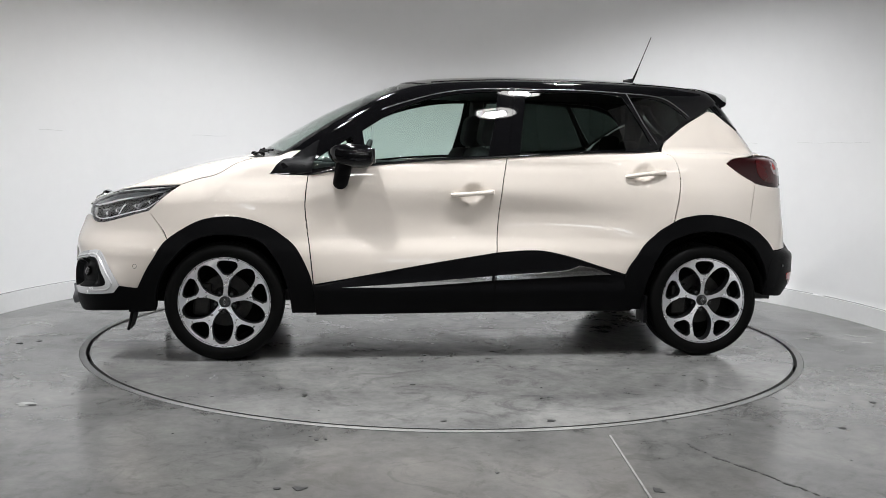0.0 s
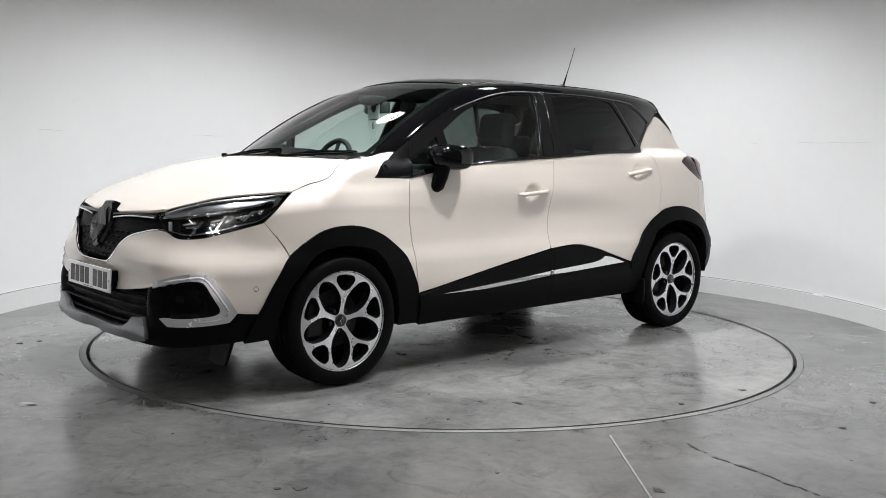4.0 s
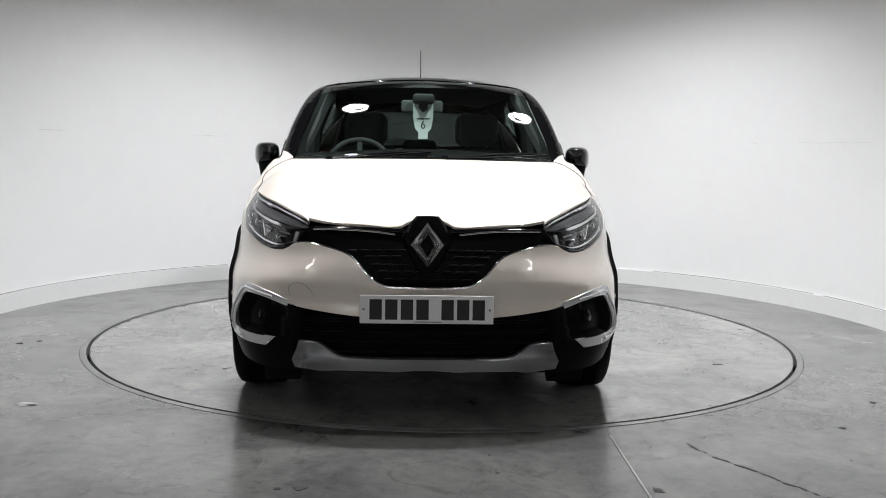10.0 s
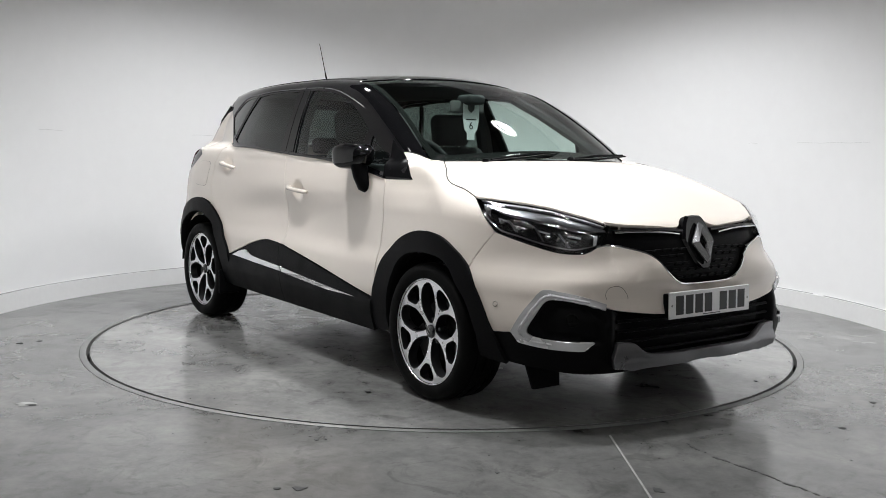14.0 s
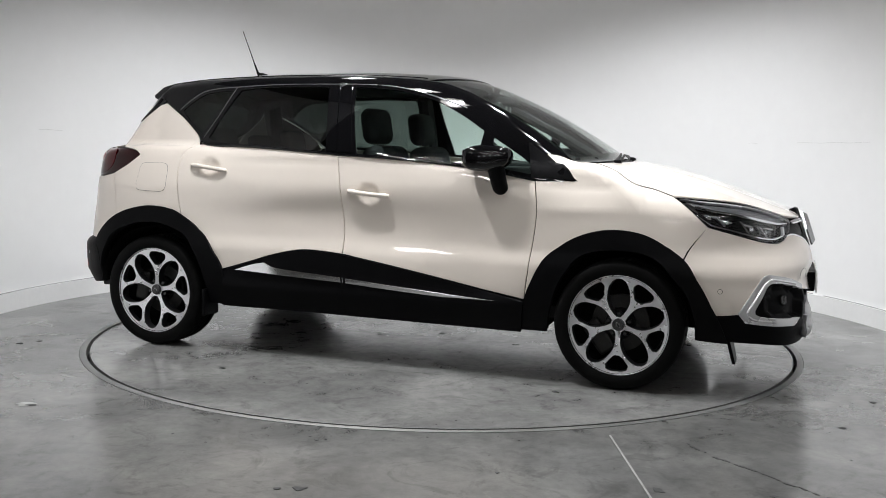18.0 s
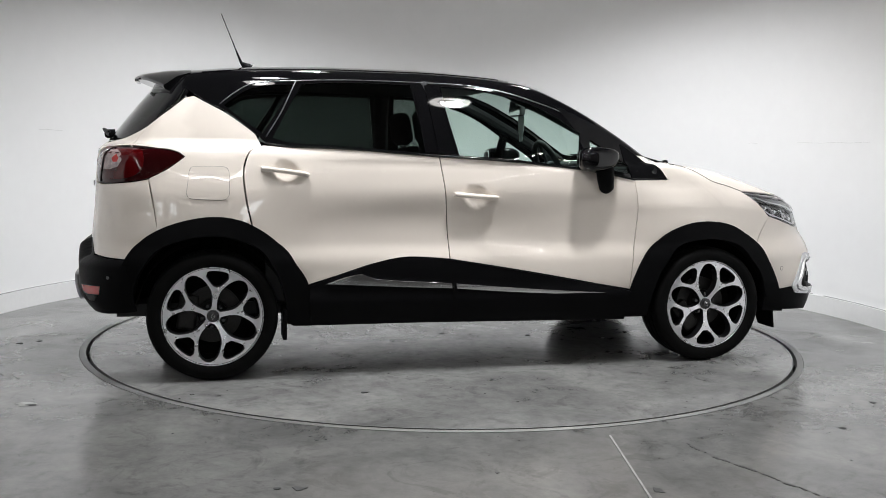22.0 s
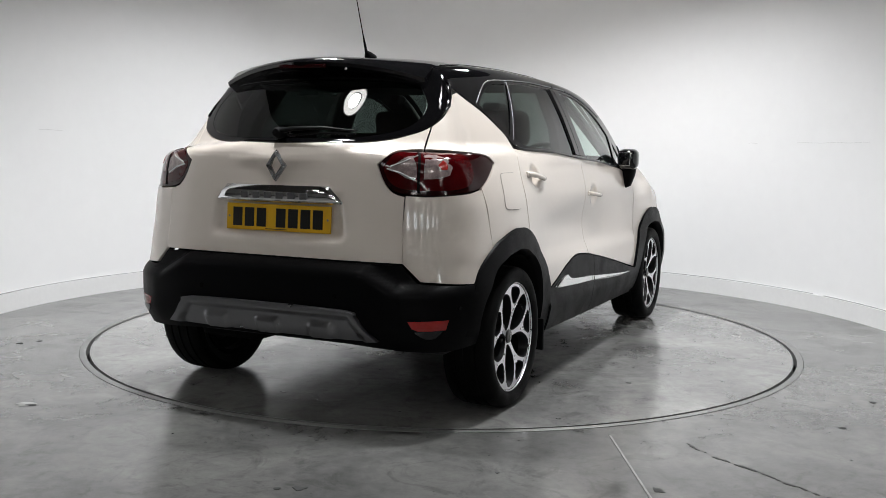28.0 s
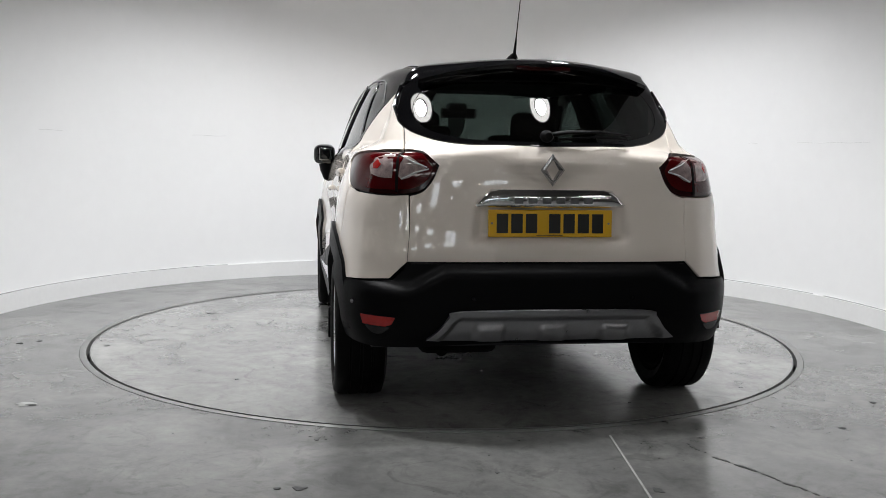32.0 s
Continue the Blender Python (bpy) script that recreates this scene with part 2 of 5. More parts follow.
def wall_line(name, a0, a1, z, r, material, label, category, wave=0.0):
    n = max(int(abs(a1 - a0) / 1.5), 3)
    pts = [(WALL_C[0] + (WALL_R - r * 0.2) * math.cos(radians(a0 + (a1 - a0) * i / n)), WALL_C[1] + (WALL_R - r * 0.2) * math.sin(radians(a0 + (a1 - a0) * i / n)), z + wave * math.sin(i * 1.7)) for i in range(n + 1)]
    return tagged(part(name, bm_tube(pts, r, 5), material), label, category, kind="structure")


for a0, a1, z in ((35.4, 33.8, 1.212), (26.5, 12.6, 1.216), (161.9, 157.6, 1.22), (134.1, 128.1, 1.213)):
    wall_line("wall_scuff", a0, a1, z, 0.0018, M_SCUFF, "faint horizontal scuff on the white wall", "scuff", 0.003)
M_GAP = mat("grey_gap", (0.30, 0.30, 0.30), 0.8, var=0.4, scale=3)
for a0, a1 in ((214, 186), (183, 128), (52, 22), (20, -38)):
    wall_line("skirting_gap", a0, a1, 0.1275, 0.0026, M_GAP, "thin grey gap along the top of the skirting", "gap")

# the hall beyond the open side, and its ceiling
for nm, box in (("wall_left", (-9.2, -9, -15, 5)), ("wall_right", (9, 9.2, -15, 5)), ("wall_back", (-9, 9, -15.2, -15)), ("wall_far", (-9, 9, 5, 5.2))):
    tagged(part(nm, bm_box(*box, 0, 5), M_HALL), "plain dim grey hall wall", "wall", kind="structure")
tagged(part("ceiling", bm_box(-9.2, 9.2, -15.2, 5.2, 5.0, 5.2), M_CEIL), "plain dark grey hall ceiling", "ceiling", kind="structure")


def high_bay(x, y, z):
    root = tagged(new("high_bay_lamp"), "round white LED high bay lamp hanging over the platform", "lamp", "lamps over the platform")
    root.matrix_world = pose(x, y, z)
    part("housing", bm_lathe([(0.001, 0.09), (0.09, 0.09), (0.11, 0.05), (0.17, 0.03), (0.175, 0.0), (0.165, -0.012), (0.16, 0.0), (0.001, 0.002)], 40, "Z"), M_HOUSING, root, smooth=True)
    part("led_ring", bm_lathe([(0.098, -0.002), (0.160, -0.002), (0.160, -0.008), (0.098, -0.008), (0.098, -0.002)], 40, "Z"), M_LED, root)
    part("led_core", bm_lathe([(0.001, -0.010), (0.045, -0.008), (0.045, -0.002), (0.001, -0.002)], 32, "Z"), M_LED, root)
    part("cable", bm_tube([(0, 0, 0.09), (0, 0, 5.0 - z)], 0.006), M_TRIM, root)


for bx, by, bz, bw in BAYS:
    high_bay(bx, by, bz)


def tube_lamp(x, y, z, a):
    root = tagged(new("tube_lamp"), "long white fluorescent tube lamp under the ceiling", "lamp", "tube lamps of the hall")
    root.matrix_world = pose(x, y, z, 0, 0, a)
    part("batten", bm_box(-1.23, 1.23, -0.05, 0.05, 0.0, 0.06, 0.008), M_HOUSING, root)
    part("tube", bm_box(-1.2, 1.2, -0.019, 0.019, -0.034, 0.0, 0.008), M_TUBE, root)
    for cx in (-1.0, 1.0):
        part("wire", bm_tube([(cx, 0, 0.06), (cx, 0, 5.0 - z)], 0.004, 6), M_TRIM, root)


for tx, ty, tz, ta in TUBES:
    tube_lamp(tx, ty, tz, ta)

# high strip windows of the hall
for k in range(6):
    wx = -5.0 + 2.0 * k
    root = tagged(new("window_%d" % (k + 1)), "small bright high window in the hall wall", "window", kind="structure")
    root.matrix_world = pose(wx, -14.995, 2.1)
    part("window_frame", bm_join(bm_join(bm_box(-0.42, 0.42, 0, 0.05, -0.04, 0.0), bm_box(-0.42, 0.42, 0, 0.05, 0.42, 0.46)), bm_box(-0.02, 0.02, 0, 0.05, 0.0, 0.42)), M_HOUSING, root)
    for x0, x1 in ((-0.40, -0.03), (0.03, 0.40)):
        part("pane", bm_box(x0, x1, 0.01, 0.02, 0.0, 0.42), M_PANE, root)

# the turning platform
platform = tagged(new("turntable"), "round turning platform of stained polished concrete", "turntable")
bm = bm_lathe([(0.02, -0.04), (2.024, -0.04), (2.024, 0.0), (0.02, 0.0)], 160, "Z")
part("platform_top", bm, M_DISC, platform)
part("rim", solid_ring(2.0245, 2.029, -0.04, 0.0015), M_STEEL, platform, "thin steel edge")

# ================= the car: its outer form as one smooth solid =================
def pchip(xs, ys):
    """A smooth curve through a few stations, without overshoot."""
    xs, ys = np.array(xs, float), np.array(ys, float)
    h, d = np.diff(xs), np.diff(ys) / np.diff(xs)
    m = np.empty(len(xs))
    m[0], m[-1] = d[0], d[-1]
    for i in range(1, len(xs) - 1):
        m[i] = 0 if d[i - 1] * d[i] <= 0 else 2 * d[i - 1] * d[i] / (d[i - 1] + d[i])

    def at(x):
        x = np.clip(x, xs[0], xs[-1])
        i = np.clip(np.searchsorted(xs, x) - 1, 0, len(xs) - 2)
        t = (x - xs[i]) / h[i]
        return (ys[i] * (1 + 2 * t) * (1 - t) ** 2 + ys[i + 1] * t * t * (3 - 2 * t) + h[i] * (m[i] * t * (1 - t) ** 2 - m[i + 1] * t * t * (1 - t)))
    return at


def smax(a, b, k):
    h = np.clip(0.5 + 0.5 * (a - b) / k, 0, 1)
    return b * (1 - h) + a * h + k * h * (1 - h)


def hump(x, c, w):
    return np.exp(-(((x - c) / w) ** 2))


NOSE = pchip([0.1, 0.2, 0.27, 0.36, 0.45, 0.53, 0.60, 0.66, 0.71, 0.79, 0.86, 1.0], [2.02, 2.10, 2.14, 2.150, 2.152, 2.138, 2.158, 2.152, 2.134, 2.11, 2.075, 1.98])
TAIL = pchip([0.1, 0.2, 0.26, 0.40, 0.56, 0.70, 0.80, 0.92, 1.02, 1.12, 1.2], [-1.80, -1.86, -1.878, -1.886, -1.888, -1.884, -1.875, -1.868, -1.862, -1.845, -1.80])
FLANK = pchip([0.1, 0.24, 0.34, 0.45, 0.56, 0.66, 0.78, 0.90, 1.0, 1.08, 1.16, 1.3], [0.72, 0.795, 0.828, 0.841, 0.836, 0.813, 0.806, 0.812, 0.800, 0.780, 0.752, 0.69])
BONNET = pchip([0.9, 1.1, 1.24, 1.41, 1.55, 1.71, 1.85, 1.97, 2.06, 2.12, 2.2], [1.095, 1.09, 1.075, 1.045, 1.008, 0.958, 0.908, 0.864, 0.830, 0.79, 0.73])
BELT = pchip([-2.0, -1.85, -1.4, -1.0, -0.5, 0.0, 0.5, 0.9, 1.1], [1.13, 1.14, 1.19, 1.19, 1.15, 1.12, 1.09, 1.09, 1.092])
ROOF = pchip([-1.75, -1.6, -1.4, -1.1, -0.6, -0.3, 0.1, 0.38, 0.7], [1.475, 1.497, 1.522, 1.549, 1.563, 1.563, 1.547, 1.514, 1.45])
SCREEN = pchip([0.95, 1.05, 1.2, 1.35, 1.5, 1.62], [1.42, 1.24, 1.010, 0.742, 0.395, 0.05])
BACKLIGHT = pchip([1.0, 1.13, 1.3, 1.44, 1.6], [-1.93, -1.85, -1.72, -1.60, -1.44])
TUMBLE = pchip([0.9, 1.0, 1.09, 1.2, 1.3, 1.4, 1.47, 1.56], [0.83, 0.808, 0.785, 0.747, 0.707, 0.660, 0.620, 0.55])


def solid(x, y, z):
    """Below zero inside the car's outer skin."""
    y = np.abs(y)
    # lower body
    w = FLANK(z)
    w = w + 0.052 * hump(x, -1.34, 0.46) * hump(z, 0.70, 0.26) + 0.042 * hump(x, 1.36, 0.44) * hump(z, 0.68, 0.22) - 0.03 * hump(x, 1.12, 0.24) * np.clip((z - 0.84) / 0.12, 0, 1)
    w = w - 0.016 * hump(x, -0.02, 0.75) * hump(z, 0.71 - 0.10 * x, 0.12)
    w = w + 0.008 * hump(x, -0.6, 0.5) * hump(z - 0.10 * x, 0.90, 0.07)
    uf, ur = np.clip((x - 1.22) / (NOSE(z) - 1.22), 0, None), np.clip((-1.12 - x) / (-1.12 - TAIL(z)), 0, None)
    u = uf + ur
    n = np.where(x > 0, np.interp(z, (0.40, 0.55, 0.68), (4.5, 4.0, 3.0)), 5.0 + 0.7 * np.clip((0.95 - z) / 0.27, 0, 1))
    side = ((y / w) ** n + u ** n) ** (1 / n) - 1
    fall = np.clip((x - 1.1) / 0.3, 0, 1)
    top = np.where(x > 1.1, BONNET(x), BELT(x)) - 0.022 * (y / 0.65) ** 2 - 0.060 * fall * (np.clip(y - 0.60, 0, None) / 0.15) ** 2 - 0.04 * np.clip(-x / 0.5, 0, 1) * (y / 0.75) ** 2
    low = smax(side * 0.85, (z - top) * 0.95, 0.034)
    # cabin
    g = TUMBLE(z) * (1 - 0.135 * np.clip((-x - 0.55) / 0.85, 0, 1) ** 2 - 0.10 * np.clip(x / 1.05, 0, 1.3) ** 2)
    roof = z - ROOF(x) + 0.062 * (y / 0.6) ** 2
    ws = (x - SCREEN(z) + 0.17 * (y / 0.65) ** 2) * 0.47
    bl = (BACKLIGHT(z) + 0.01 + 0.19 * (y / 0.6) ** 2 - x) * 0.75
    cab = smax(smax(smax((y - g) * 0.93, roof, 0.045), ws, 0.03), bl, 0.03)
    cab = smax(cab, 1.055 - z, 0.02)
    return -smax(-low, -cab, 0.014)


def skin(p):
    return solid(p[:, 0], p[:, 1], p[:, 2])


def gradient(p):
    e = 0.004
    g = np.stack([skin(p + e * np.eye(3)[k]) - skin(p - e * np.eye(3)[k]) for k in range(3)], 1)
    return g / np.maximum(np.linalg.norm(g, axis=1), 1e-9)[:, None]


def land(base, way, reach=2.9, past=0.7, steps=180):
    """Where rays first meet the skin: base + s * way, s from -reach to past."""
    s = np.linspace(-reach, past, steps)
    lo, hi = np.full(len(base), past), np.full(len(base), past)
    best, bs = np.full(len(base), 9.0), np.zeros(len(base))
    found = np.zeros(len(base), bool)
    prev = s[0]
    for k in s:
        val = skin(base + k * way)
        hit = (val < 0) & ~found
        lo[hit], hi[hit] = prev, k
        found |= hit
        near = val < best
        best[near], bs[near] = val[near], k
        prev = k
    for _ in range(16):
        mid = (lo + hi) / 2
        inside = skin(base + mid[:, None] * way) < 0
        hi, lo = np.where(inside, mid, hi), np.where(inside, lo, mid)
    out = np.where(found, (lo + hi) / 2, bs)
    return base + out[:, None] * way


def trace(points, step=0.02):
    """A closed outline through points; a point with a fourth value is a sharp corner."""
    P = [np.array(p[:3], float) for p in points]
    sharp = [len(p) > 3 for p in points]
    n, out = len(P), []
    for i in range(n):
        a, b = P[i], P[(i + 1) % n]
        ta = (b - a) if sharp[i] else (b - P[i - 1]) / 2
        tb = (b - a) if sharp[(i + 1) % n] else (P[(i + 2) % n] - a) / 2
        k = max(int(np.linalg.norm(b - a) / step), 1)
        if sharp[i] and sharp[(i + 1) % n]:
            ta = tb = b - a
        for j in range(k):
            t = j / k
            out.append(a * (1 + 2 * t) * (1 - t) ** 2 + ta * t * (1 - t) ** 2 + b * t * t * (3 - 2 * t) - tb * t * t * (1 - t))
    return np.array(out)


def settle(p):
    """Move points that lie near the skin onto it, along its normal."""
    for _ in range(6):
        e = 0.004
        g = np.stack([skin(p + e * np.eye(3)[k]) - skin(p - e * np.eye(3)[k]) for k in range(3)], 1) / (2 * e)
        p = p - g * (np.clip(skin(p), -0.05, 0.05) / np.maximum((g * g).sum(1), 0.05))[:, None]
    return p


def inside(poly, q):
    x, y = q[:, 0], q[:, 1]
    c = np.zeros(len(q), bool)
    a, b = poly, np.roll(poly, -1, 0)
    for (x1, y1), (x2, y2) in zip(a, b):
        if y1 != y2:
            c ^= ((y1 > y) != (y2 > y)) & (x < (x2 - x1) * (y - y1) / (y2 - y1) + x1)
    return c


def outward(poly):
    d = np.roll(poly, -1, 0) - np.roll(poly, 1, 0)
    nrm = np.stack([d[:, 1], -d[:, 0]], 1)
    nrm /= np.maximum(np.linalg.norm(nrm, axis=1), 1e-9)[:, None]
    area2 = np.sum(poly[:, 0] * np.roll(poly[:, 1], -1) - np.roll(poly[:, 0], -1) * poly[:, 1])
    return nrm if area2 > 0 else -nrm


from mathutils.geometry import delaunay_2d_cdt


class Flat:
    """Projection along a fixed way (pointing at the car)."""
    def __init__(self, way):
        self.d = np.array(way, float) / np.linalg.norm(way)
        h = np.cross((0, 0, 1), self.d) if abs(self.d[2]) < 0.95 else np.array((0.0, 1.0, 0.0))
        self.u = h / np.linalg.norm(h)
        self.v = np.cross(self.d, self.u)
        self.c = np.array((0, 0, 0.8))

    def down(self, p):
        q = p - self.c
        return np.stack([q @ self.u, q @ self.v], 1)

    def rays(self, q):
        return self.c + q[:, :1] * self.u + q[:, 1:] * self.v, np.tile(self.d, (len(q), 1))

    def sideways(self, q, n2):
        return n2[:, :1] * self.u + n2[:, 1:] * self.v


class Round:
    """Projection towards an upright axis at x = c."""
    def __init__(self, c):
        self.x = c

    def down(self, p):
        return np.stack([np.arctan2(p[:, 1], (p[:, 0] - self.x) * (1 if self.x > 0 else -1)), p[:, 2]], 1)

    def rays(self, q):
        s = 1 if self.x > 0 else -1
        d = np.stack([-np.cos(q[:, 0]) * s, -np.sin(q[:, 0]), 0 * q[:, 0]], 1)
        base = np.stack([np.full(len(q), self.x), 0 * q[:, 0], q[:, 1]], 1)
        return base, d

    def sideways(self, q, n2):
        s = 1 if self.x > 0 else -1
        t = np.stack([-np.sin(q[:, 0]) * s, np.cos(q[:, 0]), 0 * q[:, 0]], 1)
        return n2[:, :1] * t + n2[:, 1:] * np.array((0, 0, 1.0))


SIDE, FRONT, REAR, ABOVE = Flat((0, -1, 0)), Flat((-1, 0, 0)), Flat((1, 0, 0)), Flat((0, 0, -1))
UPSIDE, SLOPE = Flat((0, -0.85, -0.53)), Flat((-0.5, 0, -0.86))
CORNER_F, CORNER_R, BACK = Flat((-0.72, -0.69, 0)), Flat((0.72, -0.69, 0)), Flat((0.8, 0, -0.6))
WRAP_F, WRAP_R = Round(1.0), Round(-0.95)


def shell(outline, proj, holes=(), gap=0.001, off=0.0, edge=0.014, grid=0.035, step=0.02, dish=None):
    """Points, faces and normals of one panel laid on the skin, with turned-in edges. dish: extra offset along the normal from (points)."""
    loops, nrms = [], []
    for k, o in enumerate([outline, *holes]):
        q = proj.down(settle(trace(o, step)))
        nn = outward(q)
        g = -gap if k == 0 else gap
        q = q + nn * g
        loops.append(q)
        nrms.append(nn if k == 0 else -nn)
    border = np.concatenate(loops)
    lo, hi = border.min(0), border.max(0)
    gx = grid / 1.0 if not isinstance(proj, Round) else grid / 1.05
    U, V = np.meshgrid(np.arange(lo[0] + gx / 2, hi[0], gx), np.arange(lo[1] + grid / 2, hi[1], grid))
    V = V + (np.arange(U.shape[1]) % 2)[None, :] * 0.0
    q = np.stack([U.ravel(), V.ravel()], 1)
    keep = inside(loops[0], q)
    for h in loops[1:]:
        keep &= ~inside(h, q)
    q = q[keep]
    if len(q):
        far = np.ones(len(q), bool)
        for b in border:
            far &= ((q - b) ** 2).sum(1) > (0.55 * grid) ** 2
        q = q[far]
    allq = np.concatenate([border, q])
    edges, s = [], 0
    for l in loops:
        edges += [(s + i, s + (i + 1) % len(l)) for i in range(len(l))]
        s += len(l)
    vo, _, fo, _, _, _ = delaunay_2d_cdt([Vector(p) for p in allq], edges, [], 0, 1e-6)
    vo = np.array([tuple(p) for p in vo])
    fo = np.array([t for t in fo if len(t) == 3])
    cen = vo[fo].mean(1)
    ok = inside(loops[0], cen)
    for h in loops[1:]:
        ok &= ~inside(h, cen)
    fo = fo[ok]
    P = land(*proj.rays(vo))
    N = gradient(P)
    P = P + N * off
    if dish is not None:
        P = P + N * dish(P)[:, None]
    a, b, c = P[fo[:, 0]], P[fo[:, 1]], P[fo[:, 2]]
    flip = (np.cross(b - a, c - a) * N[fo[:, 0]]).sum(1) < 0
    fo[flip] = fo[flip][:, ::-1]
    if dish is not None:
        fn = np.cross(P[fo[:, 1]] - P[fo[:, 0]], P[fo[:, 2]] - P[fo[:, 0]])
        N = np.zeros_like(P)
        for k in range(3):
            np.add.at(N, fo[:, k], fn)
        N /= np.maximum(np.linalg.norm(N, axis=1), 1e-12)[:, None]
    verts, normals, faces = list(P), list(N), [tuple(t) for t in fo]
    # turned-in edge
    if edge:
        B = land(*proj.rays(border))
        NB = gradient(B)
        B = B + NB * off
        if dish is not None:
            B = B + NB * dish(B)[:, None]
        s = 0
        for l, nn in zip(loops, nrms):
            m = len(l)
            outn = proj.sideways(l, nn)
            base = len(verts)
            nb = NB[s:s + m] * 0.6 + outn * 0.8
            nb /= np.linalg.norm(nb, axis=1)[:, None]
            for i in range(m):
                verts += [B[s + i], B[s + i] - NB[s + i] * edge]
                normals += [nb[i], outn[i]]
            for i in range(m):
                j = (i + 1) % m
                fa = (base + 2 * i, base + 2 * i + 1, base + 2 * j + 1, base + 2 * j)
                e1, e2 = verts[fa[1]] - verts[fa[0]], verts[fa[3]] - verts[fa[0]]
                faces.append(fa if np.dot(np.cross(e1, e2), outn[i]) > 0 else fa[::-1])
            s += m
    return np.array(verts), faces, np.array(normals)


CAR_LABEL = "cream white compact crossover with gloss black roof"
car = tagged(new("car"), CAR_LABEL + ", parked on the turntable", "car")


def mirrored(v, f, n):
    k = np.array((1, -1, 1.0))
    return v * k, [tuple(reversed(t)) for t in f], n * k


def panel(name, outline, proj, material, parent=None, label="", both=False, **kw):
    v, f, n = shell(outline, proj, **kw)
    pa, pb = parent if isinstance(parent, tuple) else (parent, parent)
    a = mesh_ob(name, v, f, material, pa or car, label, normals=n)
    if not both:
        return a
    b = mesh_ob(name, *mirrored(v, f, n)[:2], material, pb or car, label, normals=mirrored(v, f, n)[2])
    return a, b


def sym(half):
    """A closed outline from its left half (y >= 0), first and last points on or near the middle."""
    return list(half) + [(p[0], -p[1], *p[2:]) for p in reversed(half) if abs(p[1]) > 1e-6]


def xz(pts, y=0.8):
    return [(p[0], y, *p[1:]) for p in pts]


# shared joints: bonnet and wing, headlamp top, headlamp bottom
SEAM = [(1.522, 0.756, 0.920, 1), (1.42, 0.735, 0.936), (1.345, 0.744, 0.952), (1.295, 0.738, 0.985), (1.255, 0.715, 1.035), (1.21, 0.69, 1.052, 1), (1.14, 0.645, 1.06, 1)]
LAMP_TOP = [(1.522, 0.756, 0.920, 1), (1.66, 0.713, 0.907), (1.80, 0.643, 0.881), (1.90, 0.568, 0.856), (1.98, 0.498, 0.831), (2.012, 0.468, 0.812), (2.028, 0.462, 0.800, 1)]
LAMP_LOW = [(1.99, 0.565, 0.705), (1.93, 0.641, 0.710), (1.85, 0.716, 0.738), (1.77, 0.766, 0.763), (1.693, 0.794, 0.784, 1)]
GRILLE_EDGE = [(2.14, 0, 0.576), (2.14, 0.13, 0.579), (2.14, 0.19, 0.594), (2.11, 0.237, 0.627), (2.11, 0.27, 0.664), (2.10, 0.305, 0.692), (2.07, 0.35, 0.708), (2.06, 0.405, 0.724), (2.05, 0.45, 0.735), (2.03, 0.487, 0.737), (2.01, 0.521, 0.731)]
# shared lines of the side view: x, z
ARCH_F = [(1.736, 0.392), (1.655, 0.535), (1.557, 0.648), (1.43, 0.728), (1.296, 0.753), (1.17, 0.738), (1.042, 0.683), (0.932, 0.581), (0.880, 0.49), (0.846, 0.404)]
ARCH_R = [(-0.856, 0.454), (-0.922, 0.566), (-1.035, 0.687), (-1.17, 0.762), (-1.318, 0.780), (-1.488, 0.743), (-1.617, 0.670), (-1.691, 0.568)]
BELT_F = [(0.876, 0.976), (0.60, 1.023), (0.384, 1.049), (0.1, 1.070), (-0.19, 1.086)]
BELT_R = [(-0.19, 1.086), (-0.586, 1.116), (-0.80, 1.130), (-0.95, 1.146), (-1.070, 1.183)]

# ----- painted side panels -----
fender = [(1.078, 0.772, 0.978, 1), (0.876, 0.8, 0.976, 1), (0.889, 0.8, 0.86), (0.888, 0.8, 0.76), (0.846, 0.8, 0.404, 1)] + xz(ARCH_F[-2:1:-1]) + \
    [(1.583, 0.8, 0.625, 1), (1.615, 0.8, 0.69), (1.693, 0.794, 0.784, 1), (1.614, 0.783, 0.849)] + SEAM + [(1.035, 0.652, 1.071, 1), (0.908, 0.705, 1.097, 1)]
panel("front_fender", fender, UPSIDE, M_PAINT, both=True)
fdoor = xz([(0.872, 0.976, 1), (0.60, 1.023), (0.384, 1.049), (0.1, 1.070), (-0.188, 1.086, 1), (-0.160, 0.906), (-0.142, 0.70), (-0.136, 0.568, 1), (0.10, 0.531), (0.335, 0.492), (0.60, 0.446), (0.842, 0.408, 1), (0.884, 0.76), (0.885, 0.86)])
def cup(cx, cz, deep=0.034):
    def at(p):
        r = ((p[:, 0] - cx) / 0.060) ** 2 + ((p[:, 2] - cz) / 0.048) ** 2
        return -deep * np.clip(1 - r, 0, 1) ** 0.5
    return at


